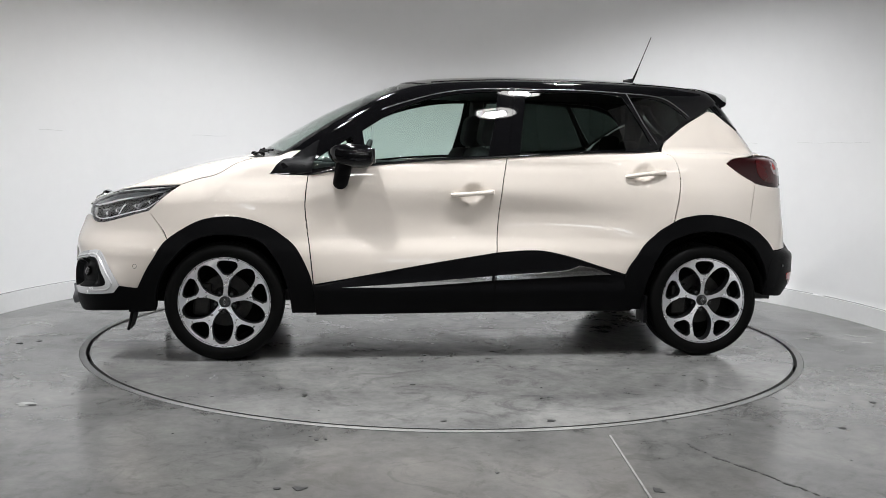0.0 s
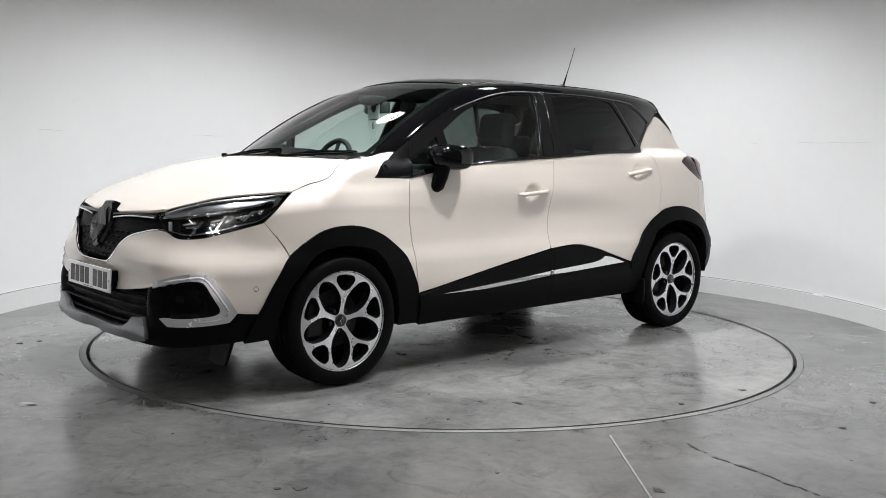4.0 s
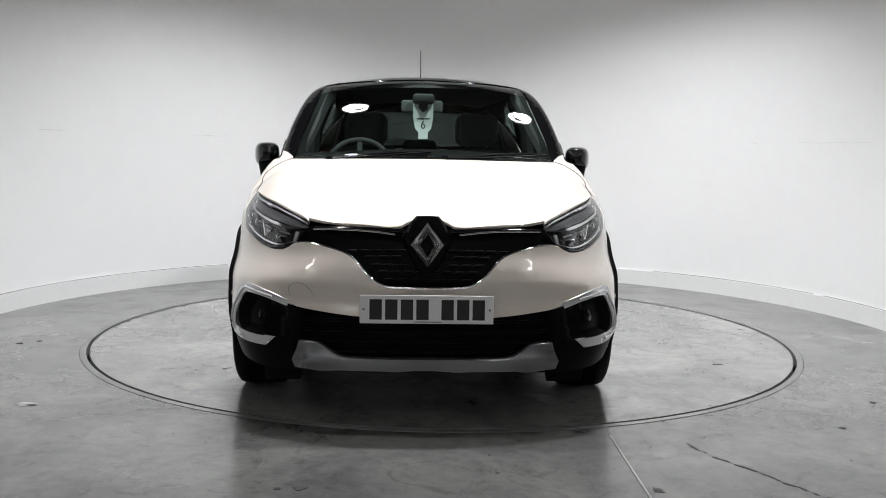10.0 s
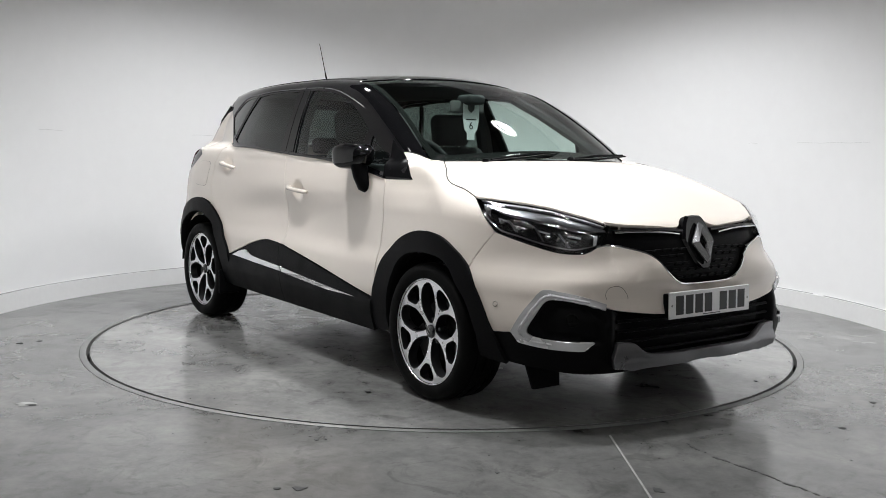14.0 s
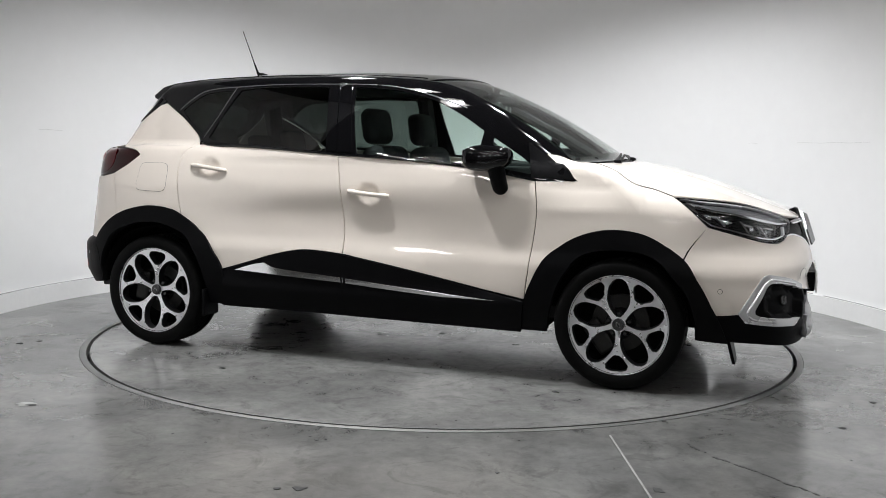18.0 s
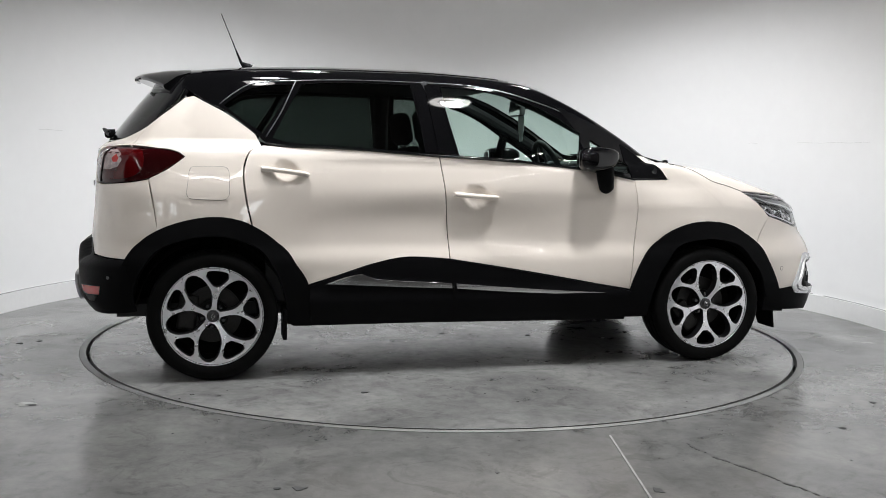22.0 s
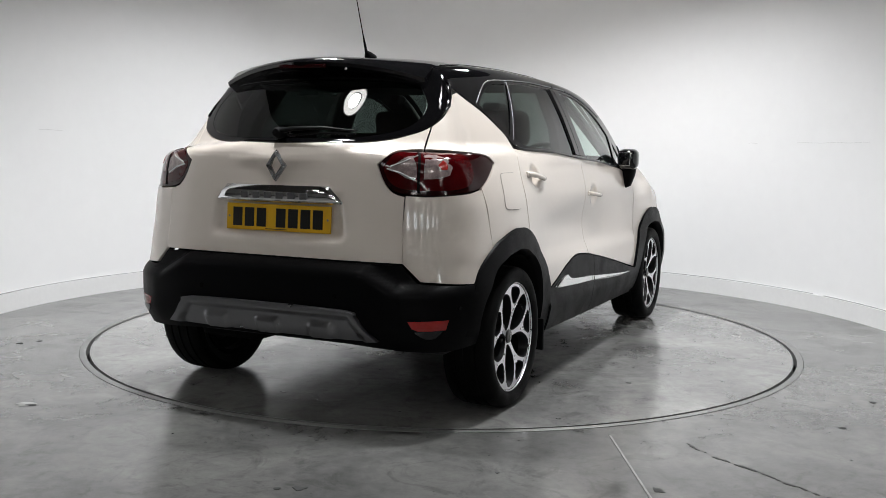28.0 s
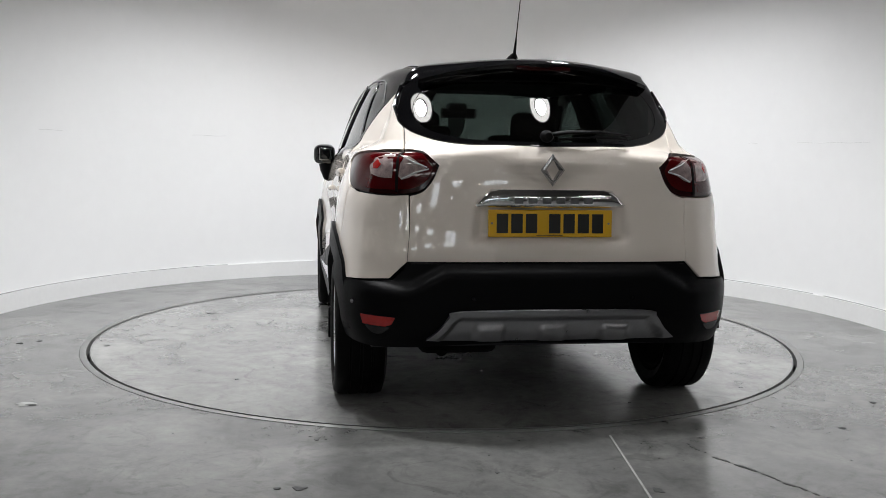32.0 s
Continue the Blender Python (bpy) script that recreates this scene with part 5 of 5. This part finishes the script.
for k, sd in enumerate((1, -1)):
    for nm, pts in (("lamp_swoosh", [(-1.828, 0.50, 1.038), (-1.80, 0.545, 1.022), (-1.768, 0.587, 0.992)]), ("lamp_swoosh", [(-1.825, 0.507, 1.044), (-1.79, 0.555, 1.050), (-1.755, 0.592, 1.050)])):
        P = settle(np.array(pts) * np.array((1, sd, 1)))
        part(nm, bm_tube([tuple(p) for p in P + gradient(P) * 0.0005], 0.0028, 6), M_BRIGHT, tails[k])
# bumper pieces
rs = [(-1.80, 0.755, 0.456, 1), (-1.86, 0.625, 0.452, 1), (-1.86, 0.64, 0.424), (-1.85, 0.66, 0.414, 1), (-1.805, 0.745, 0.418, 1)]
panel("rear_reflector", rs, WRAP_R, M_REDB, (rbump_ob, rbump_ob), both=True, off=0.002, dish=rear_dish, edge=0.01, gap=0, grid=0.03, label="red corner reflector")
rl = [(-1.81, 0.735, 0.416, 1), (-1.855, 0.645, 0.412, 1), (-1.84, 0.675, 0.384), (-1.82, 0.71, 0.386)]
panel("corner_lamp", rl, WRAP_R, M_BLACK, (rbump_ob, rbump_ob), both=True, off=0.004, dish=rear_dish, edge=0.01, gap=0, grid=0.02)
rsk = sym([(-1.95, 0, 0.484), (-1.95, 0.385, 0.479), (-1.94, 0.425, 0.460), (-1.93, 0.465, 0.405), (-1.92, 0.515, 0.362, 1), (-1.93, 0.40, 0.355), (-1.94, 0, 0.352)])
def rsk_dish(p):
    y, z = np.abs(p[:, 1]), p[:, 2]
    rim = np.clip(np.minimum((z - 0.449) / 0.008, 1), 0, 1)
    side_rim = np.clip((y + (z - 0.36) * 0.75 - 0.455) / 0.008, 0, 1)
    pads = np.maximum(np.clip((0.062 - y) / 0.012, 0, 1), np.clip((0.062 - np.abs(y - 0.26)) / 0.012, 0, 1)) * np.clip((0.422 - z) / 0.012, 0, 1)
    return rear_dish(p) - 0.018 + 0.022 * np.maximum(rim, side_rim) + 0.016 * pads
panel("rear_skid_plate", rsk, WRAP_R, M_SILVER, rbump_ob, off=0.022, edge=0.03, gap=0, grid=0.012, dish=rsk_dish, label="satin silver rear skid plate with raised pads")
for s in (1, -1):
    for sy, sx, sz in ((0.79, -1.77, 0.50), (0.33, -1.94, 0.53)):
        p, n = on_skin(sx, s * sy, sz, 0.001 + rear_dish(np.array([(sx, sy, sz)]))[0])
        so = part("parking_sensor", bm_lathe([(0.001, 0.003), (0.009, 0.003), (0.0105, 0.0)], 18), M_BLACK, rbump_ob, smooth=True)
        so.matrix_basis = Matrix.Translation(p) @ n.to_track_quat("Y", "Z").to_matrix().to_4x4()

# ----- cabin -----
panel("headlining", sym([(0.33, 0, 1.51), (0.25, 0.40, 1.49), (0.0, 0.56, 1.48), (-0.6, 0.565, 1.48), (-1.1, 0.52, 1.47), (-1.40, 0.45, 1.45, 1), (-1.42, 0, 1.51)]), ABOVE, M_ROOFLINING, off=-0.045, edge=-0.03, gap=0, grid=0.08, label="dark grey headlining")
dash = bm_box(0.72, 1.14, -0.70, 0.70, 0.72, 1.035, 0.05, 4)
bm_box(0.66, 0.80, -0.60, 0.60, 0.62, 0.93, 0.03, 3, dash)
bm_box(0.64, 0.80, -0.52, -0.22, 0.90, 1.065, 0.03, 3, dash)
part("dashboard", dash, M_CABIN, car, smooth=True)
part("cabin_floor", bm_box(-1.75, 1.0, -0.72, 0.72, 0.30, 0.36), M_CABIN, car)
for s in (1, -1):
    part("door_card", bm_box(-1.05, 0.86, s * 0.735 - 0.015, s * 0.735 + 0.015, 0.36, 1.045, 0.01), M_CABIN, car)
    part("pillar_trim", bm_tube([(-0.22, s * 0.70, 1.02), (-0.235, s * 0.665, 1.25), (-0.24, s * 0.585, 1.45)], 0.05, 8, True), M_CABIN, car, smooth=True)
    part("rear_pillar_trim", bm_tube([(-1.30, s * 0.58, 1.08), (-1.32, s * 0.53, 1.25), (-1.30, s * 0.45, 1.40)], 0.06, 8), M_CABIN, car, smooth=True)
    part("screen_pillar_trim", bm_tube([(1.02, s * 0.655, 1.02), (0.70, s * 0.595, 1.205), (0.45, s * 0.56, 1.335), (0.24, s * 0.53, 1.43)], 0.030, 8), M_CABIN, car, smooth=True)


def seat(y, x=0.0, wide=0.25):
    root = new("seat")
    root.parent = car
    b = bm_box(-0.10, 0.42, -wide, wide, 0.46, 0.62, 0.06, 4)
    part("seat_cushion", b, M_FABRIC, root, smooth=True)
    b = bm_box(-0.07, 0.07, -wide, wide, 0.0, 0.60, 0.055, 4)
    for v in b.verts:
        v.co.y *= 1 - 0.22 * max(v.co.z - 0.25, 0) / 0.35
    part("seat_back", bm_move(b, pose(-0.12, 0, 0.56, 0, -17, 0)), M_FABRIC, root, smooth=True)
    b = bm_box(-0.05, 0.05, -0.135, 0.135, 0, 0.20, 0.05, 5)
    part("headrest", bm_move(b, pose(-0.315, 0, 1.145, 0, -10, 0)), M_FABRIC, root, smooth=True)
    for k in (-0.06, 0.06):
        part("headrest_post", bm_tube([(-0.30, k, 1.08), (-0.325, k, 1.18)], 0.007, 8), M_STEEL, root)
    root.matrix_basis = pose(x, y, 0)


seat(0.345, 0.17)
seat(-0.345, 0.17)
rb = bm_box(-0.06, 0.06, -0.64, 0.64, 0, 0.52, 0.05, 4)
bench = part("rear_bench", bm_move(rb, pose(-0.88, 0, 0.58, 0, -20, 0)), M_FABRIC, car, smooth=True)
for y in (-0.42, 0, 0.42):
    b = bm_box(-0.04, 0.04, -0.12, 0.12, 0, 0.15 if y else 0.11, 0.035, 4)
    part("headrest", bm_move(b, pose(-1.10, y, 1.085, 0, -12, 0)), M_FABRIC, bench, smooth=True)
part("parcel_shelf", bm_box(-1.62, -1.12, -0.56, 0.56, 1.02, 1.045, 0.01), M_CABIN, car)
wheel_c = Vector((0.565, -0.35, 1.005))
turn = Matrix.Translation(wheel_c) @ Matrix.Rotation(radians(66), 4, "Y")
ring = [(0.178 * math.cos(a), 0.178 * math.sin(a), 0) for a in np.linspace(0, 2 * math.pi, 41)]
sw = part("steering_wheel", bm_move(bm_tube(ring, 0.016, 10, False), turn), M_CABIN, car, "black steering wheel", smooth=True)
part("wheel_hub", bm_move(bm_box(-0.06, 0.05, -0.07, 0.07, -0.02, 0.03, 0.015, 3), turn), M_CABIN, sw, smooth=True)
for a in (0.0, 2.2, -2.2):
    part("wheel_spoke", bm_move(bm_tube([(0, 0.05 * math.sin(a), 0), (-0.17 * math.cos(a), 0.17 * math.sin(a), 0)] if a else [(-0.04, 0, 0), (-0.17, 0, 0)], 0.016, 8, True, 0.6), turn), M_CABIN, sw)
mir = part("interior_mirror", bm_box(0.455, 0.485, -0.122, 0.108, 1.325, 1.392, 0.014, 3), M_ROOFLINING, car, "grey interior mirror", smooth=True)
part("mirror_glass", bm_box(0.452, 0.4548, -0.110, 0.096, 1.332, 1.385), M_CHROME, mir)
part("mirror_mount", bm_box(0.44, 0.56, -0.06, 0.06, 1.37, 1.425, 0.02, 3), M_CABIN, mir, smooth=True)
# card hung on the mirror
tag = bmesh.new()
to = [(-0.055, 1.40), (-0.056, 1.30), (-0.045, 1.235), (-0.026, 1.215), (-0.026, 1.178), (0.026, 1.178), (0.026, 1.215), (0.045, 1.235), (0.056, 1.30), (0.055, 1.40), (0.028, 1.40), (0.024, 1.345), (0.0, 1.325), (-0.024, 1.345), (-0.028, 1.40)]
fr = [tag.verts.new((0.502, y, z)) for y, z in to]
bk = [tag.verts.new((0.4995, y, z)) for y, z in to]
tag.faces.new(fr)
tag.faces.new(bk[::-1])
for k in range(len(to)):
    j = (k + 1) % len(to)
    tag.faces.new((fr[k], fr[j], bk[j], bk[k]))
card = part("mirror_card", tag, M_TAG, car, "white card with the number 6 hung on the mirror")
part("card_bar", bm_box(0.5025, 0.5032, -0.036, 0.036, 1.286, 1.293), M_INK, card)
txt = bpy.data.curves.new("figure", "FONT")
txt.body, txt.size, txt.align_x, txt.extrude = "6", 0.060, "CENTER", 0.0004
tob = new("figure_source", txt)
fig = bpy.data.meshes.new_from_object(tob.evaluated_get(bpy.context.evaluated_depsgraph_get()))
bpy.data.objects.remove(tob)
fig.materials.append(M_INK)
fo = new("figure", fig)
fo.parent = card
fo.matrix_basis = Matrix.Translation((0.5032, 0.0, 1.236)) @ Matrix.Rotation(radians(90), 4, "Z") @ Matrix.Rotation(radians(90), 4, "X")


# ================= marks on the floor =================
def blob(name, x, y, r, z, material, label, category, seed, stretch=1.0, turn=0.0, parent=None):
    rnd = random.Random(seed)
    bm = bmesh.new()
    n = 11
    top, low = [], []
    for i in range(n):
        a = 2 * math.pi * i / n
        k = r * (0.55 + 0.6 * rnd.random())
        p = Vector((k * math.cos(a) * stretch, k * math.sin(a)))
        q = (x + p.x * math.cos(turn) - p.y * math.sin(turn), y + p.x * math.sin(turn) + p.y * math.cos(turn))
        top.append(bm.verts.new((*q, z + 0.0018)))
        low.append(bm.verts.new((x + (q[0] - x) * 1.1, y + (q[1] - y) * 1.1, z)))
    bm.faces.new(top)
    for i in range(n):
        bm.faces.new((top[i], top[(i + 1) % n], low[(i + 1) % n], low[i]))
    ob = part(name, bm, material, parent)
    return tagged(ob, label, category) if parent is None else ob


M_DIRT = mat("dark_dirt", (0.02, 0.02, 0.02), 0.7, var=0.3)
M_CRACK = mat("crack_grey", (0.035, 0.035, 0.034), 0.8, var=0.3)
M_PALE = mat("pale_scuff", (0.32, 0.32, 0.31), 0.6, var=0.2)
for k, (x, y, r, st) in enumerate(((-0.46, -2.734, 0.022, 1.2), (-0.534, -2.737, 0.012, 1), (-0.477, -2.196, 0.012, 1.2), (-0.505, -2.16, 0.008, 1), (-0.44, -2.19, 0.008, 1), (0.728, -2.696, 0.02, 1.8), (-2.373, -0.496, 0.018, 1), (-2.292, -0.425, 0.014, 1.4), (1.658, -1.928, 0.014, 1.2), (1.974, -1.507, 0.016, 1.2), (-1.70, -2.45, 0.010, 1), (0.20, -2.55, 0.007, 1))):
    blob("floor_speck", x, y, r, 0.0005, M_DIRT, "small dark speck of dirt on the concrete floor", "speck", 40 + k, st, k)
blob("paint_chip", -1.787, -1.763, 0.030, 0.0005, M_PALE, "small pale chip lying on the concrete floor", "chip", 5, 1.5, 0.1)
blob("floor_speck", -1.76, -1.775, 0.014, 0.001, M_DIRT, "small dark speck of dirt on the concrete floor", "speck", 6, 1.8)
crack = tagged(new("floor_crack"), "dark broken crack in the concrete floor", "crack", kind="structure")
rnd = random.Random(9)
cp = [Vector((0.955, -2.165)), Vector((1.01, -2.33)), Vector((1.067, -2.414)), Vector((1.138, -2.509)), Vector((1.184, -2.605)), Vector((1.246, -2.70)), Vector((1.34, -2.84))]
for a, b in zip(cp, cp[1:]):
    for k in range(4):
        c = a.lerp(b, (k + 0.5) / 5)
        d = (b - a).normalized()
        blob("crack_piece", c.x + rnd.uniform(-0.006, 0.006), c.y, 0.004 + 0.006 * rnd.random(), 0.0003, M_CRACK, "", "", 80 + k + int(c.x * 99), 1.9, math.atan2(d.y, d.x), crack)
# spots and scratches on the platform
M_WET = mat("dark_drip", (0.015, 0.015, 0.015), 0.35, var=0.3)
for k in range(20):
    a, r = rnd.uniform(0, 6.28), 1.95 * math.sqrt(rnd.uniform(0.02, 1))
    blob("stain", r * math.cos(a), r * math.sin(a), rnd.uniform(0.006, 0.018), 0.0005, M_WET if k % 5 else M_PALE, "", "", 200 + k, rnd.uniform(1, 2.2), rnd.uniform(0, 3), platform)

# ================= wheels =================
RIM = 0.234


def rim_outline():
    """Ten windows: five long ones between the Y-shaped spokes, five small ones in their forks; (along, half width) in rim radii."""
    long_w = [(0.155, 0.040), (0.215, 0.098), (0.36, 0.192), (0.50, 0.232), (0.66, 0.226), (0.79, 0.196), (0.895, 0.128), (0.943, 0.055)]
    fork_w = [(0.615, 0.050), (0.69, 0.138), (0.815, 0.232), (0.895, 0.218), (0.937, 0.11)]
    holes = []
    for k in range(10):
        half = fork_w if k % 2 == 0 else long_w
        a = math.pi / 2 + k * math.pi / 5
        c, sn = math.cos(a) * RIM, math.sin(a) * RIM
        line = [(r, -h) for r, h in half] + half[::-1]
        holes.append([(r * c - h * sn, r * sn + h * c, 0) for r, h in line])
    return holes


def rim_mesh():
    """The alloy's face: a shallow dish with ten windows; faces towards +y."""
    loops = [np.array([(RIM * math.cos(2 * math.pi * i / 90), RIM * math.sin(2 * math.pi * i / 90)) for i in range(90)])]
    loops += [trace(h, 0.012)[:, :2] for h in rim_outline()]
    border = np.concatenate(loops)
    g = np.arange(-0.224, 0.225, 0.014)
    q = np.array([(a, b) for a in g for b in g])
    keep = inside(loops[0], q)
    for l in loops[1:]:
        keep &= ~inside(l, q)
    q = q[keep]
    d = np.sqrt(((q[:, None] - border[None]) ** 2).sum(2)).min(1)
    q = q[d > 0.007]
    edges, s = [], 0
    for l in loops:
        edges += [(s + i, s + (i + 1) % len(l)) for i in range(len(l))]
        s += len(l)
    vo, _, fo, _, _, _ = delaunay_2d_cdt([Vector(p) for p in np.concatenate([border, q])], edges, [], 0, 1e-7)
    vo = np.array([tuple(p) for p in vo])
    fo = np.array([t for t in fo if len(t) == 3])
    cen = vo[fo].mean(1)
    ok = inside(loops[0], cen)
    for l in loops[1:]:
        ok &= ~inside(l, cen)
    fo = fo[ok]
    def up(p):
        r = np.linalg.norm(p, axis=1)
        y = 0.004 - 0.030 * np.clip(1 - r / 0.21, 0, 1) ** 1.6 - 0.004 * np.clip((r - 0.205) / 0.02, 0, 1)
        return np.stack([p[:, 0], y, p[:, 1]], 1)
    P = up(vo)
    face_v, face_f = P, [tuple(t) for t in fo]
    side_v, side_f = [], []
    for l in loops:
        T = up(l)
        c = l.mean(0)
        if len(l) != 90:
            I = up(c + (l - c) * 0.93)
        else:
            I = up(l)
        b = len(side_v)
        for t, i in zip(T, I):
            side_v += [t, i - np.array((0, 0.045, 0))]
        m = len(l)
        side_f += [(b + 2 * i, b + 2 * i + 1, b + 2 * ((i + 1) % m) + 1, b + 2 * ((i + 1) % m)) for i in range(m)]
    return face_v, face_f, side_v, side_f


def bm_of(v, f):
    bm = bmesh.new()
    vs = [bm.verts.new(tuple(p)) for p in v]
    for t in f:
        bm.faces.new([vs[i] for i in t])
    return bm


def tyre_bm():
    prof = [(0.228, 0.092), (0.234, 0.104), (0.248, 0.110), (0.270, 0.113), (0.295, 0.110), (0.309, 0.101), (0.316, 0.088), (0.3185, 0.06), (0.3185, 0.052), (0.311, 0.051), (0.311, 0.043), (0.3195, 0.042), (0.3195, 0.008), (0.312, 0.007), (0.312, -0.007), (0.3195, -0.008), (0.3195, -0.042), (0.311, -0.043), (0.311, -0.051), (0.3185, -0.052), (0.316, -0.088), (0.309, -0.101), (0.27, -0.113), (0.222, -0.095)]
    return bm_lathe([(0.236 + (r - 0.228) * 0.806, a) for r, a in prof], 72)


FV, FF, SV, SF = rim_mesh()
tyre = face = None
for nm, wx, s, lean in (("front_wheel", 1.303, 1, -4.4), ("front_wheel", 1.303, -1, 36), ("rear_wheel", -1.303, 1, 0), ("rear_wheel", -1.303, -1, -7)):
    w = new(nm)
    w.parent = car
    tagged(w, "black tyre on a two-tone five-spoke alloy wheel")
    w.matrix_basis = pose(wx, s * 0.748, 0.3095, 0, lean, 0 if s > 0 else 180)
    if tyre is None:
        tyre = part("tyre", tyre_bm(), M_RUBBER, w, smooth=True)
        face = part("rim", bm_move(bm_of(FV, FF), Matrix.Translation((0, 0.092, 0))), M_ALLOY, w, "machined silver alloy face", smooth=True)
        walls = part("spoke_side", bm_move(bm_of(SV, SF), Matrix.Translation((0, 0.0915, 0))), M_ALLOYB, w, "gloss black spoke sides", smooth=True)
        barrel = part("barrel", bm_lathe([(0.234, 0.094), (0.226, 0.085), (0.213, 0.04), (0.207, -0.09), (0.222, -0.10)], 60), M_LINER, w, smooth=True)
        lip = part("rim_lip", bm_lathe([(0.2335, 0.0925), (0.236, 0.099), (0.2395, 0.098), (0.239, 0.090)], 72), M_ALLOY, w, smooth=True)
        disc = part("brake_disc", bm_lathe([(0.03, 0.015), (0.07, 0.03), (0.075, 0.012), (0.138, 0.012), (0.138, -0.01), (0.03, -0.01)], 48), M_DISCBRAKE, w, smooth=True, angle=30)
        # dark backing ring, added to black out the view through the spokes
        shield = part("blackout_ring", bm_lathe([(0.05, -0.03), (0.205, -0.04), (0.205, -0.045), (0.05, -0.035)], 40), M_LINER, w)
        cal = bm_box(0.075, 0.165, -0.02, 0.045, -0.085, 0.085, 0.014)
        caliper = part("caliper", cal, M_DISCBRAKE, w)
        cap = part("hub_cap", bm_lathe([(0.001, 0.084), (0.020, 0.084), (0.028, 0.081), (0.030, 0.074), (0.030, 0.05)], 32), M_ALLOYB, w, smooth=True)
        em = bm_tube([(0, 0.0855, 0.015), (0.0095, 0.0855, 0), (0, 0.0855, -0.015), (-0.0095, 0.0855, 0), (0, 0.0855, 0.015)], 0.0022, 6)
        emb = part("cap_emblem", em, M_CHROME, w)
        bolt = part("wheel_bolt", bm_move(bm_lathe([(0.001, 0.066), (0.0085, 0.066), (0.011, 0.062), (0.011, 0.03)], 6), Matrix.Translation((0, 0, 0.052))), M_ALLOYB, w)
        bolt.matrix_basis = Matrix.Rotation(math.pi / 5, 4, "Y")
        kit = [tyre, face, walls, barrel, lip, disc, shield, caliper, cap, emb, bolt]
    else:
        for o in kit:
            c = new(o.name.split(".")[0], o.data)
            c.parent, c.matrix_basis = w, o.matrix_basis
            if "label" in o:
                tagged(c, o["label"])
    for k in range(1, 5):
        c = new("wheel_bolt", bolt.data)
        c.parent, c.matrix_basis = w, Matrix.Rotation(math.pi / 5 + k * 2 * math.pi / 5, 4, "Y")

# wheel wells and underside
for wx in (1.303, -1.303):
    for s in (1, -1):
        bm = bmesh.new()
        prev = None
        for i in range(21):
            a = radians(5 + 170 * i / 20)
            c, z = wx + 0.355 * math.cos(a), 0.31 + 0.36 * math.sin(a)
            cur = [bm.verts.new((c, s * y, z)) for y in (0.50, 0.848)]
            if prev:
                bm.faces.new((prev[0], prev[1], cur[1], cur[0]))
            prev = cur
        bm.faces.new([bm.verts.new((wx + 0.36 * math.cos(radians(5 + 170 * i / 20)), s * 0.50, 0.318 + 0.36 * math.sin(radians(5 + 170 * i / 20)))) for i in range(21)])
        part("wheel_liner", bm, M_LINER, car, smooth=True)
part("floor_pan", bm_box(-0.93, 0.92, -0.76, 0.76, 0.235, 0.31, 0.02), M_LINER, car)
part("front_undertray", bm_box(0.92, 2.0, -0.50, 0.50, 0.262, 0.70, 0.02), M_LINER, car)
part("rear_undertray", bm_box(-1.82, -0.93, -0.56, 0.56, 0.37, 0.66, 0.02), M_LINER, car)
part("silencer", bm_box(-1.74, -1.46, 0.18, 0.52, 0.26, 0.38, 0.04, 3), M_LINER, car)
ex = bm_tube([(-1.50, 0.42, 0.29), (-1.62, 0.42, 0.285), (-1.72, 0.42, 0.275)], 0.026, 14)
part("exhaust_pipe", ex, M_LINER, car)
for s in (1, -1):
    part("mud_flap", bm_box(-0.975, -0.955, s * 0.80 - 0.07, s * 0.80 + 0.07, 0.19, 0.34, 0.006), M_TRIM, car)
    fin = bm_box(-0.008, 0.008, -0.10, 0.10, -0.14, 0.0, 0.004)
    for v in fin.verts:
        v.co.x += -0.25 * v.co.z
        v.co.y *= 1 + 3.0 * min(v.co.z + 0.05, 0)
    part("air_deflector", bm_move(fin, Matrix.Translation((1.79, s * 0.60, 0.275))), M_TRIM, car)
part("rear_axle", bm_tube([(-1.303, -0.64, 0.30), (-1.25, -0.5, 0.25), (-1.25, 0.5, 0.25), (-1.303, 0.64, 0.30)], 0.04, 10), M_LINER, car)


def motions():
    rows = [(float(t), pose(0, 0, 0, 0, 0, TURN_START + TURN_RATE * t)) for t in range(33)]
    walk(platform, rows)
    walk(car, [(t, m @ pose(CAR_X, CAR_Y, 0)) for t, m in rows])


motions()
